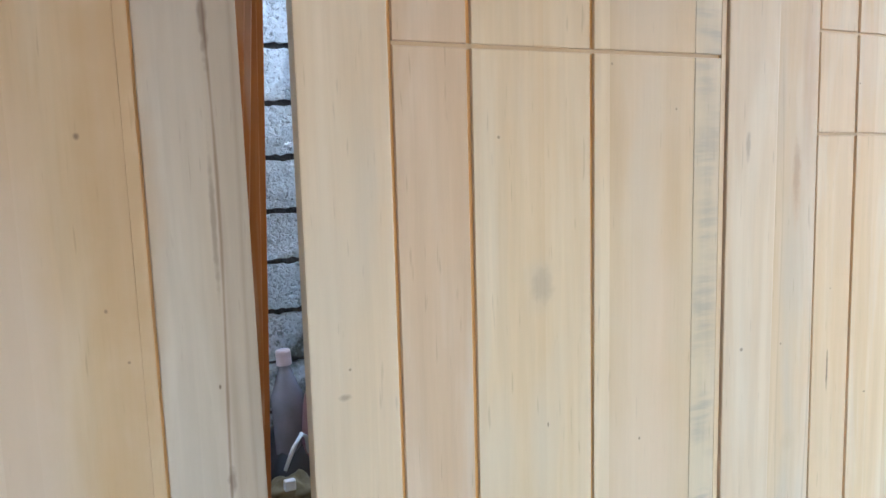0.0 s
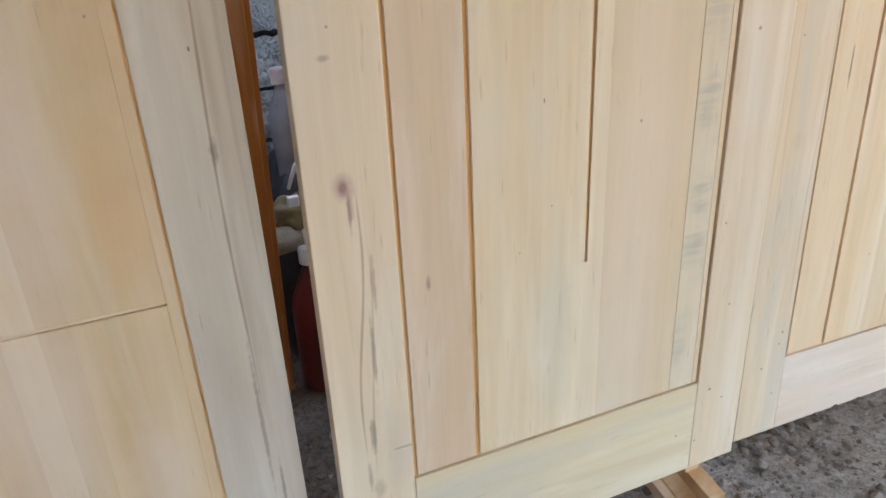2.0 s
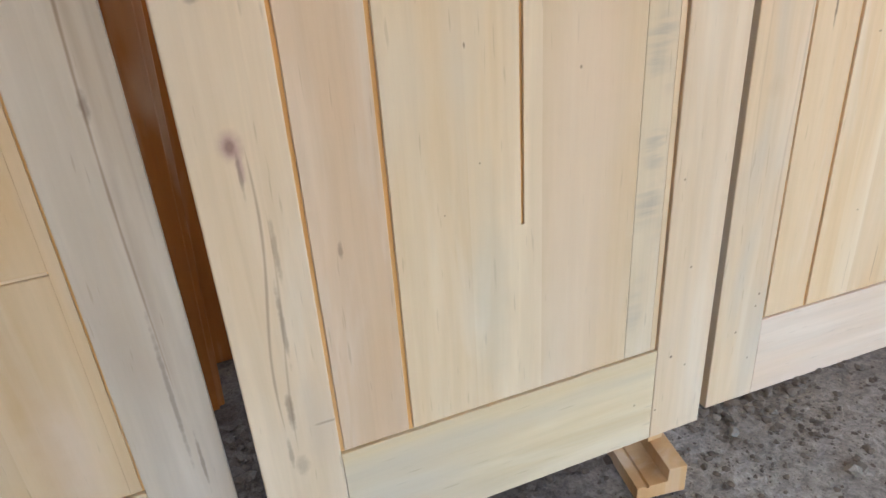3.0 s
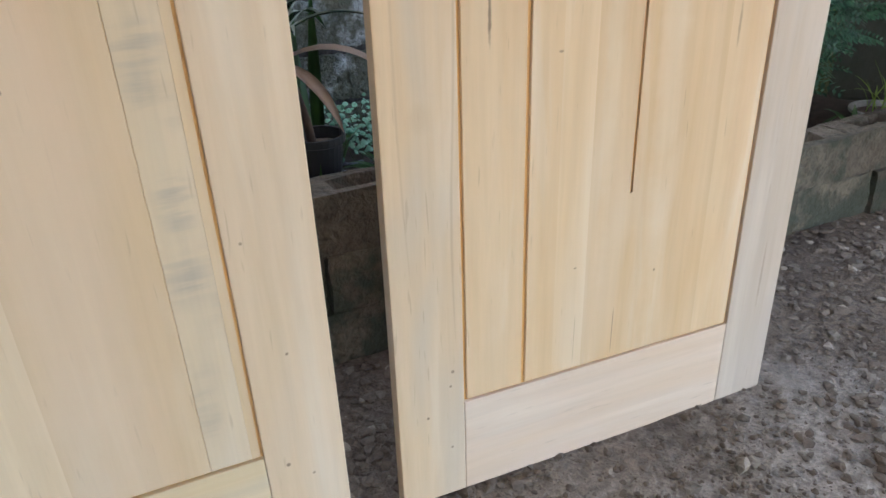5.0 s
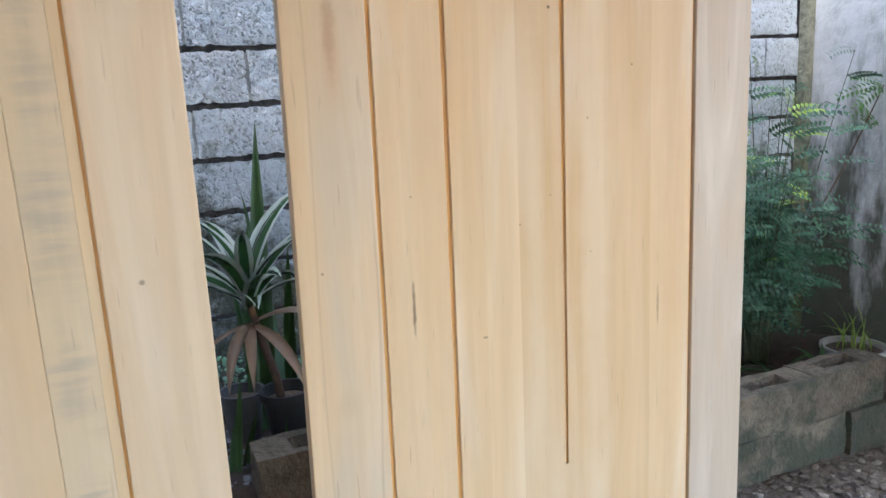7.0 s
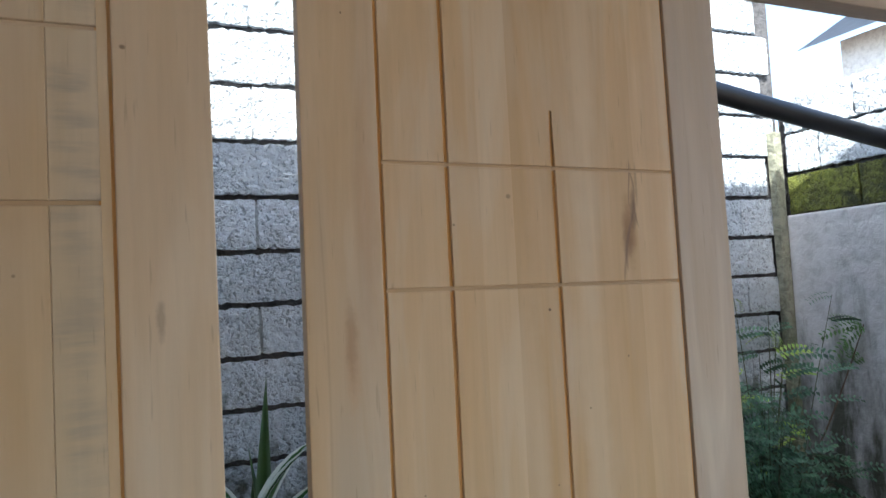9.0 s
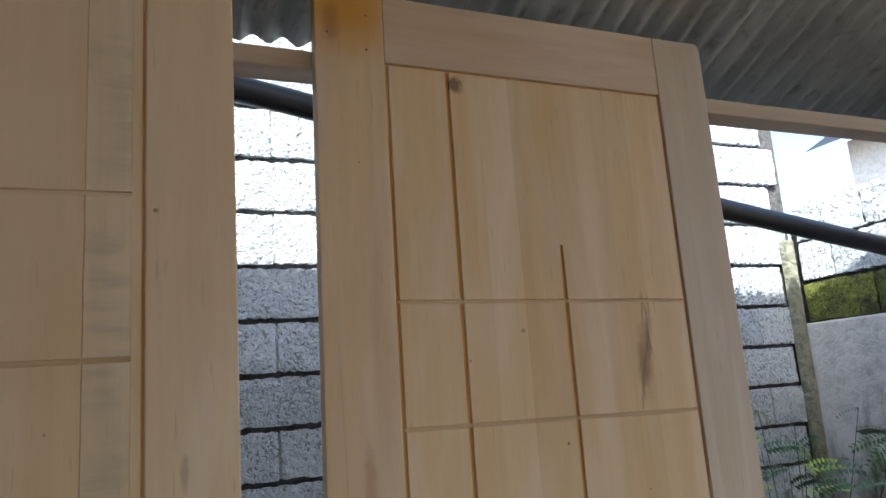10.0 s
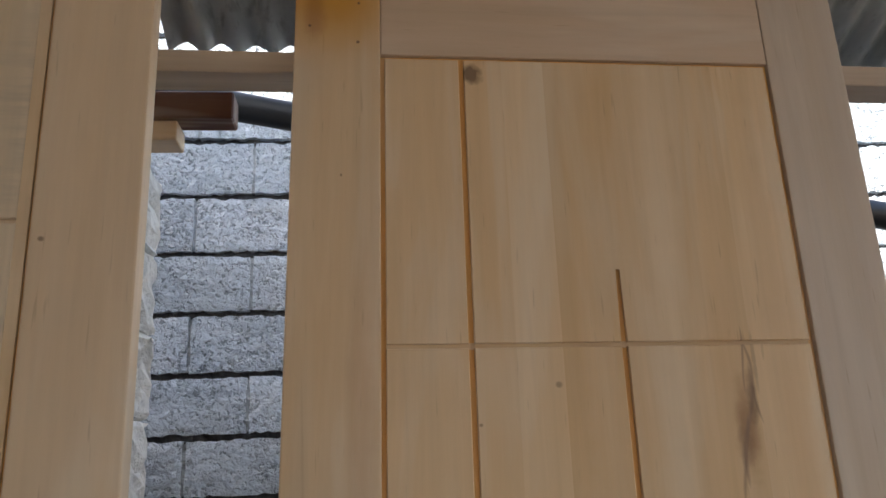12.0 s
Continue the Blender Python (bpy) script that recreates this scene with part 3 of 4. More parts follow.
# ---- planter of loose blocks ----
PBLOCK = rough_stone("planter_block", (0.09, 0.068, 0.047), (0.23, 0.185, 0.132), (0.045, 0.052, 0.034), (0.76, 0.92), scale=1.2, mottle=0.5)


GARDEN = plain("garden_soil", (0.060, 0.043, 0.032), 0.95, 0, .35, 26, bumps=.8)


def hollow_block(w, h, d, seed):
    """A hollow concrete block lying level, its sunken cores half filled."""
    rnd = random.Random(seed)
    bm = box_bm(0, w, 0, d, 0, h)
    bm.faces.ensure_lookup_table()
    bmesh.ops.subdivide_edges(bm, edges=bm.edges[:], cuts=3, use_grid_fill=True)
    top = [f for f in bm.faces if f.normal.z > 0.9 and .2 * d < f.calc_center_median().y < .8 * d and .2 * w < f.calc_center_median().x < .8 * w]
    r = bmesh.ops.inset_region(bm, faces=top, thickness=0.004)
    bmesh.ops.translate(bm, verts=list({v for f in top for v in f.verts}), vec=(0, 0, -.03))
    for v in bm.verts:
        v.co += Vector((rnd.uniform(-1, 1), rnd.uniform(-1, 1), rnd.uniform(-1, 1))) * .0035
    return mesh_from(bm, "block")


def soil_z(x):
    return 0.33 - 0.14 * min(max((x - 1.75) / 0.4, 0.0), 1.0)


def build_planter():
    p = empty("planter", pose(0, 0, 0), "low planter edged with stacked hollow concrete blocks", "planter", kind="")
    f0 = 1.53
    ms = [hollow_block(.322, .1445, .12, s) for s in range(5)]
    for q in ms:
        q.materials.append(PBLOCK)
    for k in range(3):
        x = (1.07, 0.92, 1.205)[k]
        i = 0
        while x < 3.4:
            if not (k == 2 and x > 1.8) and not (k == 1 and x > 3.1):
                b = new("block", ms[(i * 2 + k) % 5])
                b.parent = p
                b.location = (x, f0 + random.uniform(-.012, .012), k * .149 - .004)
                b.rotation_euler = (0, 0, random.uniform(-.03, .03))
            x += .330
            i += 1
    bm = bmesh.new()
    xs, ys = [1.05 + .06 * i for i in range(42)], [1.585, 1.60] + [1.655 + .055 * i for i in range(10)]
    grid = [[bm.verts.new((x, y, -.02 if y < 1.59 else soil_z(x) + .02 * noise.noise((x * 6, y * 6, 2)) + .012 * noise.noise((x * 21, y * 21, 2)))) for x in xs] for y in ys]
    for a, b in zip(grid, grid[1:]):
        for i in range(len(xs) - 1):
            bm.faces.new((a[i], a[i + 1], b[i + 1], b[i]))
    e = [grid[0][0], grid[0][-1], grid[-1][-1], grid[-1][0]]
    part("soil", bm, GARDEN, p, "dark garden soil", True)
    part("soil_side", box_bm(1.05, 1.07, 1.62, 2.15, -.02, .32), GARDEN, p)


build_planter()

# ---- roof ----
ROOF_SLOPE, ROOF_Z, ROOF_EDGE = 0.42, 2.118, 1.25


def roof_metal():
    m, nt, b = nodes_of("galvanised_sheet", 0.5, 0.12)
    v = coords(nt, (1, 0.25, 1))
    n = noise_tex(nt, v, 9.0, 5.0, 0.65)
    n2 = noise_tex(nt, v, 55.0, 3.0, 0.6)
    col = mix(nt, ramp(nt, n, [(0.3, 0.0), (0.7, 1.0)]), (0.50, 0.51, 0.49), (0.80, 0.81, 0.78))
    col = mix(nt, ramp(nt, n2, [(0.55, 0.0), (0.75, 0.5)]), col, (0.10, 0.09, 0.075))
    link(nt, col, b.inputs["Base Color"])
    return m


SHEET = roof_metal()


def roof_sheet(name, x0, x1, y0, y1, z_edge, slope, label, period=.058, amp=.009, tilt=0.0, skew=0.0):
    bm = bmesh.new()
    n = int((x1 - x0) / period * 8)
    ys = [y1 + (y0 - y1) * k / 4 for k in range(5)]
    rows = []
    for lift in (0, .0012):
        for y in ys:
            rows.append([bm.verts.new((x0 + (x1 - x0) * i / n + skew * (y - y1), y, z_edge + lift + tilt * (x1 - x0) * i / n + (ROOF_EDGE - y) * slope + amp * math.sin(2 * math.pi * (x0 + (x1 - x0) * i / n) / period))) for i in range(n + 1)])
    for s in (0, 5):
        for a, b in zip(rows[s:s + 4], rows[s + 1:s + 5]):
            for i in range(n):
                bm.faces.new((a[i], a[i + 1], b[i + 1], b[i]) if s else (a[i], b[i], b[i + 1], a[i + 1]))
    for a, b in ((rows[0], rows[5]), (rows[4], rows[9])):
        for i in range(n):
            bm.faces.new((a[i], a[i + 1], b[i + 1], b[i]))
    ob = part(name, bm, SHEET, smooth=True)
    return tagged(ob, label, "roof", kind="structure")


RIDGE = -1.1
k = 0
for x0, x1 in ((1.03, 1.19), (1.16, 1.74), (1.70, 2.30), (2.26, 2.86), (2.82, 3.42), (3.38, 3.98)):
    roof_sheet("roof", x0, x1, RIDGE, ROOF_EDGE, ROOF_Z + .009 + .003 * (k % 2) - .032 * (x0 - 1.1), ROOF_SLOPE, "weathered grey corrugated iron roof sheet", tilt=-.032)
    k += 1
roof_sheet("roof", -3.0, 1.07, RIDGE, 1.10, ROOF_Z + .045, ROOF_SLOPE, "weathered grey corrugated iron roof sheet")
# the lean-to's far slope, unseen behind the camera, added to dim the doors' tops
roof_sheet("roof", -3.0, 3.98, -3.0, RIDGE + .25, 4.79, -.738, "weathered grey corrugated iron roof sheet")
# unseen higher eaves, added to cast the toothed shadow on the back wall
roof_sheet("upper_roof", -3.0, 3.05, RIDGE, 1.45, 3.336, ROOF_SLOPE, "unseen high corrugated iron eaves added to shade the wall", tilt=-.058)
# unseen sheet skewed along the sun, so its shade gets an upright edge
roof_sheet("upper_roof", -3.0, .778, RIDGE, 1.45, 3.717, ROOF_SLOPE, "unseen high corrugated iron eaves added askew to shade the wall", skew=.653)
BEAM_WOOD = wood("beam_wood", (0.52, 0.42, 0.33), (0.44, 0.35, 0.26), along="x")
beam = part("beam", box_bm(-4.2, 2.8, 1.125, 1.19, 2.013, 2.049, .002), BEAM_WOOD)
beam.matrix_world = pose(1.2, 0, 0, 0, 0.4, 0)
tagged(beam, "pale sawn wooden beam carrying the roof sheets", "beam", kind="structure")
PIPE = plain("black_plastic", (0.018, 0.019, 0.022), 0.45, 0, .3, 6)
tagged(part("pipe", tube_bm([(x, 1.6, 2.174 - .1765 * (x - 1.274) - .02 * math.sin((x - .3) * 1.0)) for x in [-.6 + .15 * i for i in range(28)]], .032, 14), PIPE, smooth=True), "thick black plastic pipe running slantwise under the eaves", "pipe")

# ---- stained jambs leaning on the back of the beam ----
STAINED = wood("stained_wood", (0.47, 0.165, 0.032), (0.35, 0.112, 0.02), rough=0.4)
RAW = wood("raw_offcut_wood", (0.62, 0.40, 0.20), (0.54, 0.32, 0.14), along="z")


def jamb(foot, head, width, label):
    """A rabbeted door jamb set on its foot, leaning so that its upper end touches the beam. Its right edge is on the line foot to head."""
    f, h = Vector(foot), Vector(head)
    L = (h - f).length
    up = (h - f).normalized()
    back = Vector((0, 1, 0)) - up * up.y
    back.normalize()
    right = back.cross(up) * -1
    right = up.cross(back) * -1
    m = Matrix.Identity(4)
    for r in range(3):
        m[r][0], m[r][1], m[r][2], m[r][3] = right[r], back[r], up[r], f[r]
    bm = bmesh.new()
    q = [(-width, 0), (-.014, 0), (-.014, .012), (0, .012), (0, .04), (-width, .04)]
    lo = [bm.verts.new((x, y, 0)) for x, y in q]
    hi = [bm.verts.new((x, y, L)) for x, y in q]
    bm.faces.new(lo)
    bm.faces.new(hi[::-1])
    for i in range(len(q)):
        j = (i + 1) % len(q)
        bm.faces.new((lo[i], hi[i], hi[j], lo[j]))
    bmesh.ops.bevel(bm, geom=bm.edges[:], offset=.0015, segments=1, affect="EDGES")
    ob = part("door_jamb", bm, STAINED)
    ob.matrix_world = m
    return tagged(ob, label, "door jamb", "stained jambs")


jamb((0.214, 1.555, 0.0), (0.285, 1.20, 2.06), 0.066, "reddish-brown stained rabbeted door jamb leaning on the beam")
jamb((0.325, 1.75, 0.0), (0.300, 1.245, 2.09), 0.12, "reddish-brown stained rabbeted door jamb leaning behind another")


def offcut(m, length, label, scale=1.0, base=.048, tall=.098):
    q = [(0, 0), (.105, 0), (.105, tall), (.066, tall), (.066, base), (.026, base), (.026, base - .006), (.019, base - .006), (.019, base), (0, base)]
    bm = bmesh.new()
    a = [bm.verts.new((x * scale, 0, z * scale)) for x, z in q]
    b = [bm.verts.new((x * scale, length, z * scale)) for x, z in q]
    bm.faces.new(a)
    bm.faces.new(b[::-1])
    for i in range(len(q)):
        j = (i + 1) % len(q)
        bm.faces.new((a[j], a[i], b[i], b[j]))
    bmesh.ops.bevel(bm, geom=bm.edges[:], offset=.0012, segments=1, affect="EDGES")
    ob = part("wood_offcut", bm, RAW)
    ob.matrix_world = m
    return tagged(ob, label, "offcut", "wood offcuts")


offcut(pose(0.920, 0.888, 0, 0, 0, -9), .22, "rabbeted raw wood offcut poking out under a door", 1.0, .034, .066)
tagged(part("wood_shim", box_bm(.992, 1.028, .957, .982, .0665, .111, .0015), RAW), "small raw wood shim between offcut and door", "shim")
offcut(pose(0.085, 1.40, 0, 0, 0, -6), .20, "small raw wood offcut lying on earth behind the doors", .5)
offcut(pose(-0.50, 0.985, 0, 0, 0, 4), .16, "rabbeted raw wood offcut propping a door off the earth", .61)
offcut(pose(0.10, 0.985, 0, 0, 0, 4), .16, "rabbeted raw wood offcut propping a door off the earth", .61)
offcut(pose(0.36, 0.952, 0, 0, 0, 3), .12, "rabbeted raw wood offcut propping a door off the earth")

# ---- pillar with timbers ----
PAINT = rough_stone("limewashed_block", (0.76, 0.76, 0.74), (0.88, 0.88, 0.86), scale=0.7, bumpy=0.7, mottle=.3)


def build_pillar():
    p = empty("pillar", pose(0, 0, 0), "rough whitewashed block pillar with uneven edges", "pillar")
    rnd = random.Random(5)
    z = 0.0
    while z < 1.85:
        h = .1522
        bm = box_bm(.74, .962, 1.30, 1.52, z, z + h, .012, 2)
        bmesh.ops.subdivide_edges(bm, edges=[e for e in bm.edges if e.calc_length() > .1], cuts=4, use_grid_fill=True)
        for v in bm.verts:
            v.co += Vector((rnd.uniform(-1, 1), rnd.uniform(-1, 1), 0)) * .007
        part("block", bm, PAINT, p)
        z += h + .0005
    return z


PILLAR_TOP = build_pillar()
tagged(part("wood_block", box_bm(.80, 1.036, 1.31, 1.37, PILLAR_TOP, PILLAR_TOP + .036, .002), wood("pale_block_wood", (0.62, 0.45, 0.28), (0.54, 0.37, 0.21), along="x")), "pale raw wood block on a pillar", "wood block")
tagged(part("timber", box_bm(-1.6, 1.131, 1.30, 1.355, PILLAR_TOP + .0365, PILLAR_TOP + .088, .003), wood("brown_timber", (0.13, 0.045, 0.018), (0.08, 0.026, 0.012), along="x")), "dark reddish-brown squared timber resting on a wood block", "timber")

# ---- sack, jug and bottles by the wall ----
WHITE = plain("white_plastic", (.75, .74, .74), .4, 0, .08)
SACK = plain("dark_sack", (0.022, 0.022, 0.026), 0.38, 0, .3, 10, bumps=.35)


def lumpy(name, centre, size, mat, seed, label, category, amp=.12, flat=True):
    bm = bmesh.new()
    bmesh.ops.create_icosphere(bm, subdivisions=4, radius=1.0)
    for v in bm.verts:
        n = v.co.normalized()
        k = 1 + amp * noise.noise(n * 2.1 + Vector((seed, 0, 0))) + amp * .45 * noise.noise(n * 6 + Vector((0, seed, 0)))
        c = Vector((n.x * size[0], n.y * size[1], n.z * size[2])) * k
        if flat:
            c.z = max(c.z, -size[2] * .8)
        v.co = c
    ob = part(name, bm, mat, smooth=True)
    ob.location = centre
    return tagged(ob, label, category)


sack = empty("sack", pose(.47, 1.95, .29), "full dark grey plastic sack with a white strap, on the ground", "sack")
body = lumpy("body", (0, 0, 0), (.18, .17, .36), SACK, 3.0, "", "")
body.parent = sack
part("strap", tube_bm([(-.075, -.135, .275), (-.055, -.150, .335), (-.030, -.140, .365), (-.012, -.120, .345), (-.006, -.110, .300)], [.005, .006, .006, .006, .005], 8), WHITE, sack, "white strap loop", True)
lumpy("rag", (.415, 1.81, .497), (.075, .05, .055), plain("olive_cloth", (.20, .155, .075), .85, 0, .3, 14, bumps=.5), 8.0, "crumpled olive-brown rag stuck on a dark sack", "rag", .3, False)


def cloth_roll(x, y, z):
    """A rolled beige cloth, its ends showing the coil."""
    c = empty("cloth_roll", pose(x, y, z, 0, 86, 8), "rolled beige cloth lying against a dark sack", "cloth")
    prof = [(.012, -.085), (.030, -.087), (.036, -.080), (.0375, -.03), (.036, .02), (.037, .075), (.030, .087), (.012, .085)]
    bm = lathe_bm(prof, 22)
    for v in bm.verts:
        v.co *= 1 + .05 * noise.noise(v.co * 40)
    part("cloth", bm, plain("beige_cloth", (.40, .345, .26), .9, 0, .25, 30, bumps=.5), c, smooth=True)
    part("tie", lathe_bm([(.0375, -.006), (.0395, -.004), (.0395, .004), (.0375, .006)], 22), WHITE, c, "thin white string")


cloth_roll(.405, 1.79, .445)


def bottle(x, y, z, r, h, body, cap, label, tilt=(0, 0)):
    b = empty("bottle", pose(x, y, z, tilt[0], tilt[1], 0), label, "bottle", "bottles")
    prof = [(r * .86, 0), (r, .01), (r, h * .55), (r * .93, h * .64), (r * .5, h * .8), (r * .36, h * .85), (r * .36, h * .92)]
    part("body", lathe_bm(prof, 20), body, b, smooth=True)
    part("cap", lathe_bm([(r * .46, h * .88), (r * .46, h * .985), (r * .40, h)], 20), cap, b, "white screw cap")
    return b


bottle(.415, 1.76, 0.0, .065, .43, plain("dark_red_plastic", (.16, .022, .018), .3, 0, .2), WHITE, "dark red plastic jug with a white cap")
PINK = plain("pinkish_plastic", (.36, .19, .20), .35, 0, .2)
bottle(.438, 1.90, .52, .044, .335, plain("lilac_grey_plastic", (.27, .26, .30), .25, 0, .2), plain("whitish_pink_cap", (.68, .56, .57), .4), "lilac-grey plastic bottle with a pale cap stuck in a sack", (-2, -2))
bottle(.485, 1.875, .54, .038, .305, PINK, plain("pink_cap", (.5, .3, .32), .4), "pinkish bottle with a pink cap on a dark sack", (4, 5))
bottle(.535, 1.87, .53, .034, .24, plain("green_plastic", (.02, .12, .07), .3), WHITE, "green plastic bottle on a dark sack", (8, 16))
tagged(part("paper_scrap", box_bm(.376, .404, 1.742, 1.760, .540, .566, .002), WHITE), "small folded white paper scrap on a rag", "paper")

# ---- plants ----
def leaf_mat(name, c1, c2, stripe=None, rough=0.4):
    m, nt, b = nodes_of(name, rough)
    n = noise_tex(nt, coords(nt), 18.0, 3.0)
    geo = nt.nodes.new("ShaderNodeNewGeometry")
    f = math_node(nt, "ADD", math_node(nt, "MULTIPLY", geo.outputs["Random Per Island"], 0.6), math_node(nt, "MULTIPLY", n, 0.5))
    col = mix(nt, ramp(nt, f, [(0.25, 0.0), (0.8, 1.0)]), c1, c2)
    if stripe:
        uv = nt.nodes.new("ShaderNodeUVMap")
        sep = nt.nodes.new("ShaderNodeSeparateXYZ")
        link(nt, uv.outputs[0], sep.inputs[0])
        e = math_node(nt, "ABSOLUTE", math_node(nt, "SUBTRACT", sep.outputs[0], 0.5))
        col = mix(nt, ramp(nt, e, [(0.22, 0.0), (0.30, 0.85)]), col, stripe)
    link(nt, col, b.inputs["Base Color"])
    b.inputs["Subsurface Weight"].default_value = 0.0
    return m


def strap_leaf(base, heading, length, width, rise, droop, twist=0.0, seg=9):
    """A long folded strap leaf: rises from its base, arches over, tapers to a point."""
    bm = bmesh.new()
    uv = bm.loops.layers.uv.new("UVMap")
    a = radians(heading)
    out, side = Vector((math.cos(a), math.sin(a), 0)), Vector((-math.sin(a), math.cos(a), 0))
    rows = []
    p, ang = Vector(base), radians(rise)
    for k in range(seg + 1):
        t = k / seg
        w = width * (0.55 + 1.2 * t) if t < .35 else width * 0.97 * max(0.02, (1 - ((t - .35) / .65) ** 1.8))
        nrm = Vector((0, 0, 1)) * math.cos(ang) - out * math.sin(ang)
        s = (side * math.cos(twist * t) + nrm * math.sin(twist * t))
        rows.append([bm.verts.new(p - s * w * .5 + nrm * w * .18), bm.verts.new(p), bm.verts.new(p + s * w * .5 + nrm * w * .18)])
        p = p + (out * math.cos(ang) + Vector((0, 0, 1)) * math.sin(ang)) * (length / seg)
        ang -= radians(droop) / seg
    for k, (r0, r1) in enumerate(zip(rows, rows[1:])):
        for i in range(2):
            f = bm.faces.new((r0[i], r0[i + 1], r1[i + 1], r1[i]))
            for lp, u in zip(f.loops, ((i * .5, k / seg), ((i + 1) * .5, k / seg), ((i + 1) * .5, (k + 1) / seg), (i * .5, (k + 1) / seg))):
                lp[uv].uv = u
    bmesh.ops.solidify(bm, geom=bm.faces[:], thickness=.0008)
    return bm


# pale leaf bands, whitened further to paint in glossy highlights
VARIEGATED = leaf_mat("variegated_leaf", (.035, .10, .03), (.06, .15, .05), (.72, .78, .72), rough=.25)
GREEN = leaf_mat("green_leaf", (.025, .075, .015), (.06, .15, .03))
DRY = leaf_mat("dry_leaf", (.46, .33, .24), (.60, .47, .37), rough=.7)
BARK = plain("bark", (.10, .065, .045), .9, 0, .3, 30, bumps=.5)
POT = plain("black_pot", (.025, .027, .03), .45, 0, .3)


def pot(m, r, h, mat, label, soil=True):
    p = empty("plant_pot", m, label, "plant pot", "plant pots")
    bm = lathe_bm([(r * .72, 0), (r * .98, h * .86), (r * 1.1, h * .88), (r * 1.1, h), (r * .98, h), (r * .93, h * .8), (.001, h * .8)], 26)
    part("shell", bm, mat, p, smooth=False)
    part("soil", lathe_bm([(r * .93, h * .8 + .001), (r * .5, h * .84), (.002, h * .85)], 20), EARTH, p)
    return p


Z1 = soil_z(1.3) - .004
pot(pose(1.325, 1.80, Z1 + .01), .062, .155, POT, "black plastic nursery pot on planter soil")
pot(pose(1.225, 1.90, Z1 + .005), .055, .14, plain("grey_pot", (.13, .14, .16), .5, 0, .3), "grey plastic nursery pot on planter soil")


def striped_plant():
    c = empty("striped_plant", pose(1.255, 1.80, Z1), "variegated strap-leaved plant on a bare stem with dry lower leaves", "plant")
    rnd = random.Random(11)
    top = .395
    part("stem", tube_bm([(.06, 0, .10), (.05, .01, .2), (.01, 0, top - .04), (0, 0, top + .02)], [.012, .011, .010, .008], 8), BARK, c, smooth=True)
    for k in range(17):
        hd = k * 137.5 + rnd.uniform(-15, 15)
        rise = 84 - k * 3.3
        part("leaf", strap_leaf((0, 0, top + .02 - k * .002), hd, rnd.uniform(.26, .38), rnd.uniform(.044, .056), rise, rnd.uniform(35, 85), rnd.uniform(-.5, .5)), VARIEGATED, c, smooth=True)
    for hd, ln, w, rise, dr in ((-20, .30, .038, 25, 85), (-60, .24, .036, -10, 60), (200, .26, .034, -5, 70), (240, .22, .04, 0, 80), (-100, .22, .03, 0, 75)):
        part("dry_leaf", strap_leaf((0, 0, top - .05), hd, ln, w, rise, dr, .4), DRY, c, "withered tan leaf", True)


striped_plant()


def sword_plant(x, y, z, leaves, label, mat):
    c = empty("sword_plant", pose(x, y, z), label, "plant")
    for dx, h, w, lean in leaves:
        part("leaf", strap_leaf((dx, 0, 0), 60 if lean > 0 else 120, h, w, 90 - abs(lean), 8, .25), mat, c, smooth=True)


sword_plant(1.30, 1.93, Z1, ((0, .84, .058, 3), (.035, .66, .052, -4), (-.04, .60, .04, 5), (.06, .5, .036, 6), (-.02, .45, .04, -8)), "tall dark sword-leaved plant growing by the wall", GREEN)
sword_plant(1.16, 1.72, Z1 - .02, ((0, .22, .022, 28), (.02, .26, .02, 12), (-.01, .2, .02, -30), (.03, .18, .02, 40)), "low grassy green plant in planter soil", GREEN)
sword_plant(1.30, 1.70, Z1 - .01, ((0, .12, .012, 35), (.01, .10, .012, -30), (-.01, .13, .012, 12)), "small green sprout in planter soil", GREEN)


def leaflets(bm, base, direction, length, n, size, up):
    """A pinnate leaf: paired oval leaflets along a thin rib."""
    d = direction.normalized()
    side = d.cross(up).normalized()
    for k in range(1, n + 1):
        t = k / n
        p = base + d * length * t - Vector((0, 0, .25 * length * t * t))
        for s in (-1, 1):
            L, w = size * (1 - .35 * abs(t - .45)), size * .48
            o = (side * s + d * .45).normalized()
            q = d * w * .5
            vs = [bm.verts.new(p), bm.verts.new(p + o * L * .5 + q), bm.verts.new(p + o * L - Vector((0, 0, size * .15))), bm.verts.new(p + o * L * .5 - q)]
            bm.faces.new(vs)


def branch_curve(base, tip, bend, n=6):
    b, t = Vector(base), Vector(tip)
    return [b.lerp(t, k / n) + Vector((0, 0, bend * math.sin(math.pi * k / n))) for k in range(n + 1)]


TWIG = plain("green_twig", (.07, .085, .04), .7, 0, .3, 30)
FERN = leaf_mat("fern_leaf", (.012, .045, .022), (.075, .18, .105), rough=.38)
YOUNG = leaf_mat("young_leaf", (.20, .34, .05), (.36, .50, .10), rough=.5)


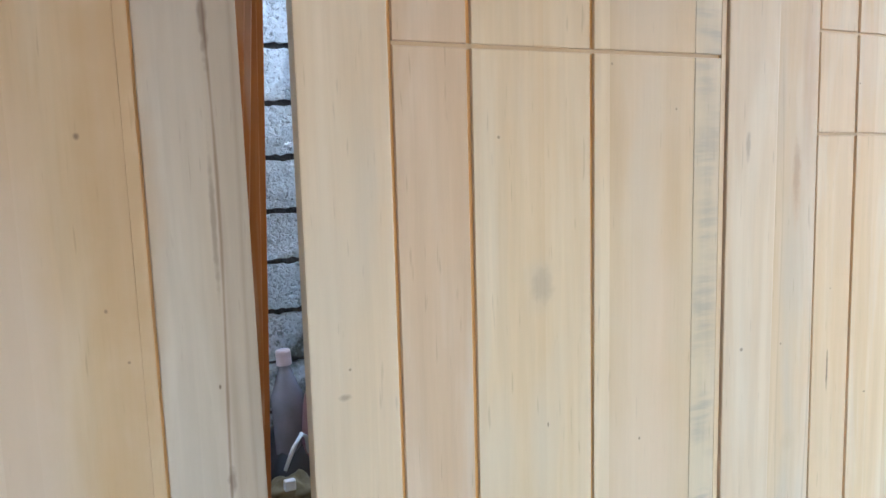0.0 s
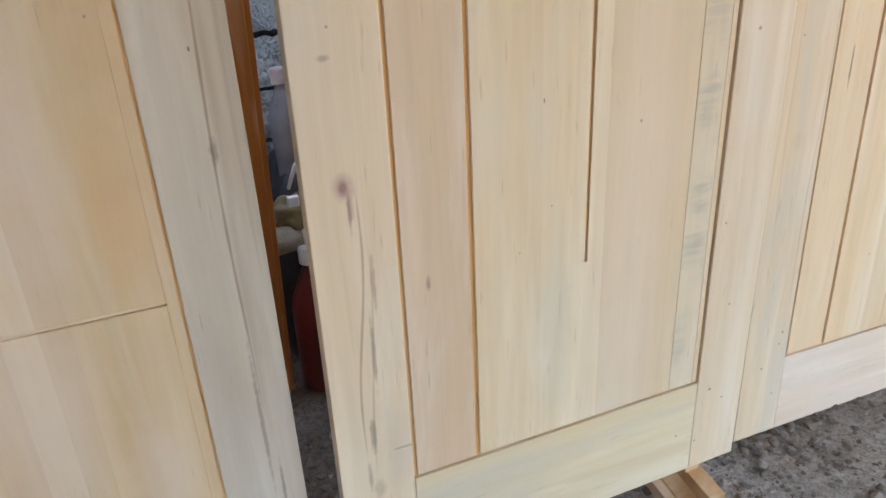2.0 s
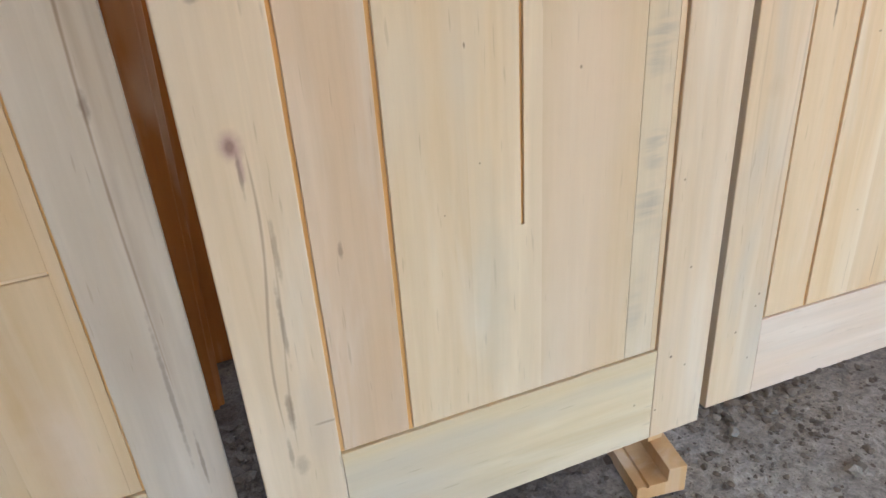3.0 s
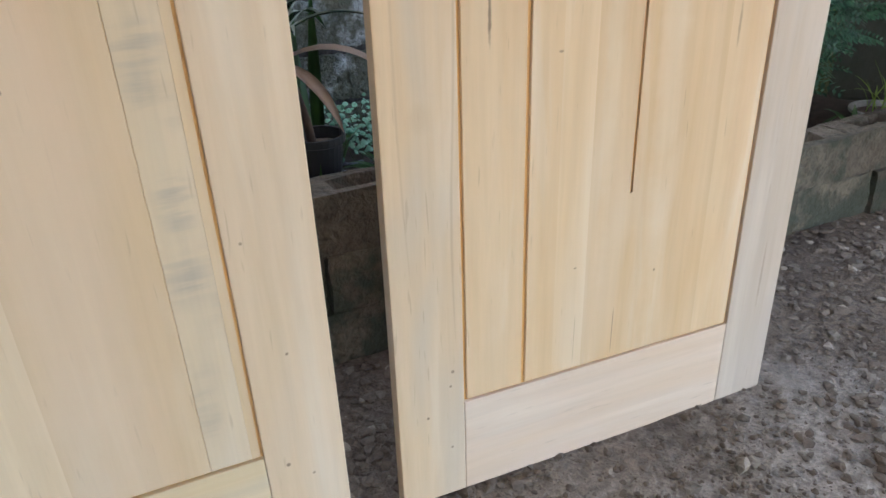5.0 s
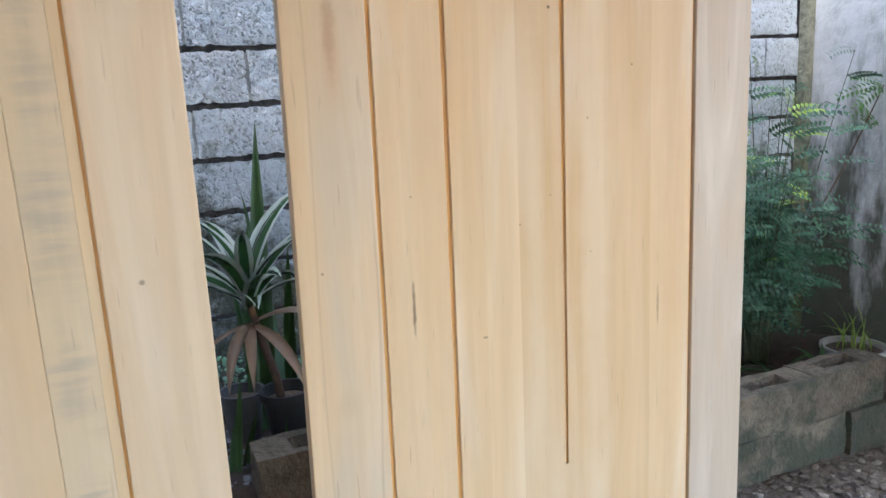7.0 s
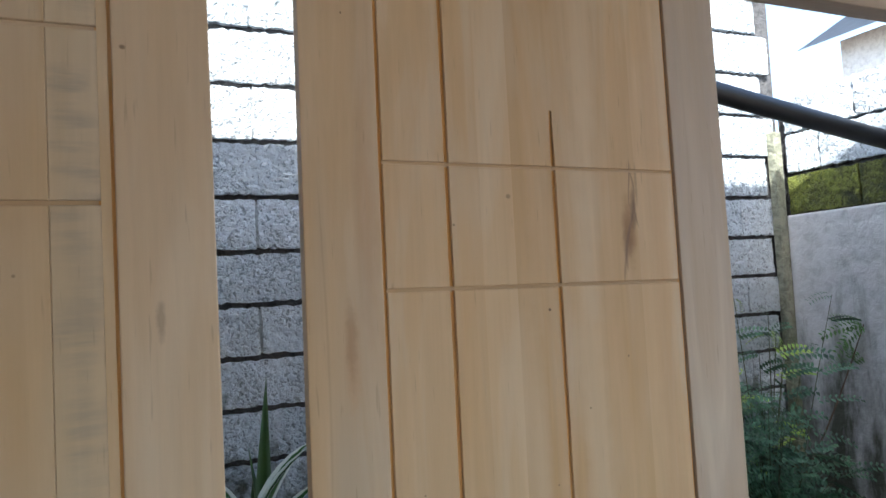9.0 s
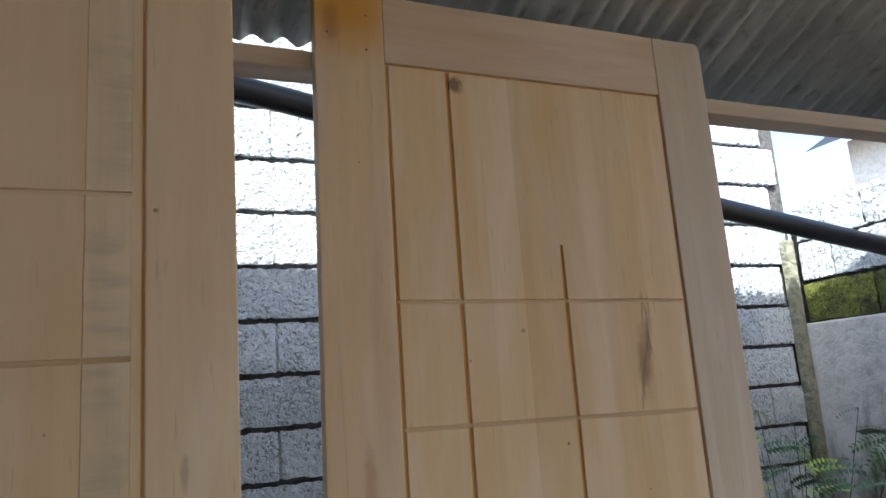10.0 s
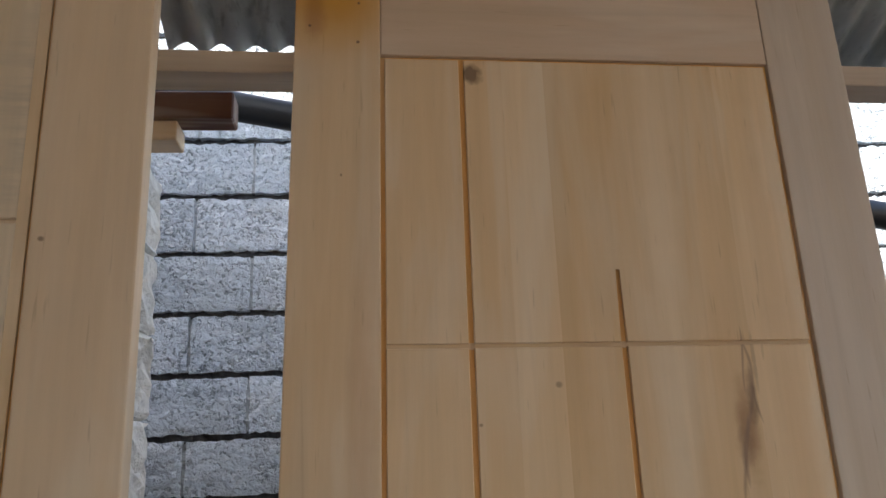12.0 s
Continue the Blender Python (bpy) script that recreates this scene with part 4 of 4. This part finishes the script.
def fern_shrub():
    base = Vector((3.05, 1.93, soil_z(3.0) - .01))
    c = empty("shrub", pose(*base), "leafy shrub with fine pinnate leaves growing by the wall", "shrub")
    rnd = random.Random(4)
    for k in range(74):
        tip = Vector((rnd.uniform(-.16, .26), rnd.uniform(-.20, .14), rnd.uniform(.45, 1.12)))
        if k > 22:
            tip = Vector((rnd.uniform(-.24, .15), rnd.uniform(-.14, .14), rnd.uniform(.30, .78)))
        if tip.z > .85:
            tip.x = rnd.uniform(-.05, .22)
        pts = branch_curve((rnd.uniform(-.03, .05), rnd.uniform(-.03, .03), 0), tip, .05)
        part("stem", tube_bm(pts, [.003, .003, .0025, .002, .0018, .0015, .001], 5), TWIG, c)
        bm = bmesh.new()
        for j in range(8):
            t = .34 + .66 * j / 7
            i = min(int(t * 6), 5)
            p = pts[i].lerp(pts[i + 1], t * 6 - i)
            a = rnd.uniform(0, 6.283)
            d = Vector((math.cos(a), math.sin(a) * .7, rnd.uniform(-.1, .55)))
            leaflets(bm, p, d, rnd.uniform(.10, .17), 8, rnd.uniform(.022, .033), Vector((rnd.uniform(-.5, .5), -rnd.uniform(.3, 1.3), .8)))
        part("foliage", bm, YOUNG if (tip.z > .98 and k % 2 == 0) else FERN, c)
    pts = branch_curve((.05, -.03, .35), (.46, -.10, .98), -.06)
    part("stem", tube_bm(pts, [.005, .005, .004, .004, .003, .003, .002], 6), BARK, c, "long bare arching twig")
    bm = bmesh.new()
    for j, (a, e) in enumerate(((170, .5), (200, .2), (150, .05), (20, .3), (-15, .1), (60, .6), (185, -.3))):
        leaflets(bm, pts[-1 - (j % 2)], Vector((math.cos(radians(a)), math.sin(radians(a)) * .5, e)), .17, 10, .030, Vector((.1, -.8, .7)))
    part("foliage", bm, GREEN, c)


fern_shrub()


def small_leaf_plant(x, y, z, seed, n, label):
    rnd = random.Random(seed)
    c = empty("small_plant", pose(x, y, z), label, "plant")
    for k in range(n):
        part("leaf", strap_leaf((0, 0, 0), rnd.uniform(0, 360), rnd.uniform(.08, .17), rnd.uniform(.02, .04), rnd.uniform(35, 80), rnd.uniform(40, 90), seg=6), GREEN, c, smooth=True)


for i, (x, y) in enumerate(((2.98, 1.74), (2.84, 1.86), (3.12, 1.70), (2.72, 1.78), (1.42, 1.98), (1.50, 1.80))):
    small_leaf_plant(x, y, soil_z(x) - .01, 20 + i, 7, "small broad-leaved green plant in planter soil")


def creeping_plant():
    """A mat of small round leaves on thread stems along the foot of the wall."""
    z0 = soil_z(1.4)
    c = empty("creeping_plant", pose(1.42, 2.03, z0), "mat of tiny round bluish-green leaves creeping up the wall foot", "plant")
    rnd = random.Random(17)
    for clump in range(9):
        bm = bmesh.new()
        cx, cy = -.22 + .06 * clump + rnd.uniform(-.03, .03), rnd.uniform(-.05, .07)
        top = rnd.uniform(.07, .17)
        for k in range(95):
            p = Vector((cx + rnd.gauss(0, .045), min(cy + rnd.gauss(0, .035), .115), .01 + top * rnd.random() ** .8))
            r = rnd.uniform(.005, .010)
            nrm = Vector((rnd.uniform(-.6, .6), rnd.uniform(-1, .1), rnd.uniform(.3, 1))).normalized()
            u = nrm.orthogonal().normalized()
            v = nrm.cross(u)
            ring = [bm.verts.new(p + (u * math.cos(a) + v * math.sin(a)) * r * (.82 if q % 2 else 1) + nrm * (.0012 if q % 2 else 0)) for q, a in enumerate([math.pi * j / 3.5 for j in range(7)])]
            bm.faces.new(ring)
        part("foliage", bm, CREEPER, c)
    for k in range(16):
        x = rnd.uniform(-.22, .28)
        part("stem", tube_bm([(x, rnd.uniform(-.04, .06), 0), (x + rnd.uniform(-.03, .03), 0, .06), (x + rnd.uniform(-.05, .05), .04, .14)], .0012, 4), TWIG, c)


CREEPER = leaf_mat("creeper_leaf", (.06, .17, .10), (.16, .33, .22), rough=.35)
creeping_plant()


def ring_pot():
    z = soil_z(3.3)
    p = pot(pose(3.40, 1.80, z - .065), .105, .10, plain("pale_grey_pot", (.36, .36, .34), .55, 0, .2), "pale grey round pot with sprouting grass")
    g = empty("grass_plant", pose(3.40, 1.80, z + .018), "thin yellow-green grass in a pale pot", "plant")
    rnd = random.Random(9)
    for k in range(22):
        part("blade", strap_leaf((rnd.uniform(-.05, .05), rnd.uniform(-.05, .05), 0), rnd.uniform(0, 360), rnd.uniform(.08, .22), .006, rnd.uniform(60, 88), rnd.uniform(20, 120), seg=5), YOUNG, g)


ring_pot()

# ---- stones ----
STONE = rough_stone("gravel_stone", (0.13, 0.105, 0.082), (0.33, 0.29, 0.24), scale=1.5, bumpy=0.4)


def crumb_material():
    m, nt, b = nodes_of("earth_crumbs", 0.95)
    geo = nt.nodes.new("ShaderNodeNewGeometry")
    col = mix(nt, ramp(nt, geo.outputs["Random Per Island"], [(0.0, 0.0), (0.85, 0.14), (0.96, 0.35), (1.0, 0.9)]), (0.122, 0.092, 0.068), (0.38, 0.325, 0.265))
    fine = noise_tex(nt, geo.outputs["Position"], 160.0, 3.0, 0.6)
    col = mix(nt, 0.8, col, ramp(nt, fine, [(0.3, 0.6), (0.7, 1.15)]), "MULTIPLY")
    link(nt, col, b.inputs["Base Color"])
    bump(nt, b, fine, 0.5, 0.003)
    return m


CRUMBS = crumb_material()


def stone_into(bm, p, r, rnd):
    g = bmesh.ops.create_icosphere(bm, subdivisions=1, radius=1.0)
    s = Vector((r * rnd.uniform(.8, 1.3), r * rnd.uniform(.7, 1.2), r * rnd.uniform(.45, .8)))
    a = rnd.uniform(0, 6.28)
    rot = Matrix.Rotation(a, 3, "Z")
    for v in g["verts"]:
        k = 1 + rnd.uniform(-.42, .25)
        v.co = Vector(p) + rot @ Vector((v.co.x * s.x, v.co.y * s.y, v.co.z * s.z)) * k


def build_stones():
    rnd = random.Random(21)
    verts, faces = [], []
    tmp = bmesh.new()
    stone_into(tmp, (0, 0, 0), 1.0, rnd)
    tmp.verts.ensure_lookup_table()
    unit = [v.co.copy() for v in tmp.verts]
    tri = [[v.index for v in f.verts] for f in tmp.faces]
    tmp.free()
    for k in range(22000):
        x, y = rnd.uniform(.2, 3.5), rnd.uniform(.35, 1.52)
        if noise.noise((x * 2.3, y * 2.3, 9)) < rnd.uniform(-.7, .3):
            continue
        r = .002 + (.017 if y > 1.0 or x > 2.0 else .010) * rnd.random() ** 3.4
        a, sx, sy, sz = rnd.uniform(0, 6.28), rnd.uniform(.7, 1.3), rnd.uniform(.7, 1.3), rnd.uniform(.5, .9)
        z = ground_height(x, y) + r * .25
        o = len(verts)
        ca, sa = math.cos(a), math.sin(a)
        for u in unit:
            px, py, pz = u.x * sx * r, u.y * sy * r, u.z * sz * r
            verts.append((x + px * ca - py * sa, y + px * sa + py * ca, z + pz))
        faces += [[o + i for i in t] for t in tri]
    me = bpy.data.meshes.new("gravel")
    me.from_pydata(verts, [], faces)
    tagged(part("gravel", me, CRUMBS), "loose grey gravel and crumbs of earth", "gravel", kind="stuff")
    for k in range(70):
        x, y = (rnd.uniform(1.9, 3.3), rnd.uniform(.6, 1.5)) if k < 58 else (rnd.uniform(1.1, 1.9), rnd.uniform(.75, 1.0))
        r = .007 + .017 * rnd.random() ** 1.6
        bm = bmesh.new()
        stone_into(bm, (0, 0, 0), r, rnd)
        ob = part("stone", bm, STONE)
        ob.location = (x, y, ground_height(x, y) + r * .3)
        tagged(ob, "small angular grey stone on bare earth", "stone", "loose stones")


def planter_gravel():
    """Bluish crushed stone lying on the soil round the pots."""
    rnd = random.Random(44)
    bm = bmesh.new()
    for k in range(330):
        x, y = rnd.uniform(1.12, 1.72), rnd.uniform(1.63, 1.98)
        r = rnd.uniform(.006, .015)
        stone_into(bm, (x, y, soil_z(x) + r * .35), r, rnd)
    tagged(part("gravel", bm, rough_stone("crushed_stone", (0.11, 0.125, 0.15), (0.24, 0.26, 0.30), scale=1.5, bumpy=0.4)), "bluish-grey crushed stone on planter soil", "gravel", kind="stuff")


planter_gravel()
build_stones()
white = bmesh.new()
stone_into(white, (0, 0, 0), .02, random.Random(2))
white = part("stone", white, WHITE, smooth=True)
white.location = (1.385, 1.72, soil_z(1.38) + .012)
tagged(white, "smooth white pebble on planter soil", "stone", "loose stones")
PETAL = plain("red_petal", (.62, .07, .10), .5, 0, .2)


def fallen_flower(x, y):
    c = empty("flower", pose(x, y, .008), "small fallen pinkish-red flower on the earth", "flower")
    for k in range(5):
        part("petal", strap_leaf((0, 0, 0), 72 * k, .03, .022, 40, 60, seg=4), PETAL, c)


fallen_flower(3.12, 1.40)

# ---- plain walls that close the yard ----
YARD = rough_stone("yard_plaster", (0.45, 0.43, 0.40), (0.55, 0.53, 0.50), bumpy=0.3)
tagged(part("wall_left", box_bm(-2.1, -1.9, -9.0, 2.16, -.05, 3.0), YARD), "plain plastered yard wall", "wall", kind="structure")
tagged(part("wall_front", box_bm(-2.1, 12.0, -9.2, -9.0, -.05, .5), YARD), "plain plastered yard wall", "wall", kind="structure")


def neighbour_house():
    h = empty("house", pose(0, 0, 0), "distant neighbouring house with a dark bluish roof beyond the wall", "house")
    part("wall", box_bm(7.4, 11.0, -1.0, 4.7, -.05, 3.55), PAINT, h)
    bm = bmesh.new()
    a = [bm.verts.new(p) for p in ((7.1, -1.3, 3.5), (7.1, 4.95, 3.5), (9.2, 4.95, 4.7), (9.2, -1.3, 4.7), (11.3, 4.95, 3.5), (11.3, -1.3, 3.5))]
    bm.faces.new((a[0], a[1], a[2], a[3]))
    bm.faces.new((a[3], a[2], a[4], a[5]))
    bmesh.ops.solidify(bm, geom=bm.faces[:], thickness=.06)
    part("roof", bm, plain("dark_roof", (.07, .085, .11), .5, .2), h, "dark bluish roof")


neighbour_house()
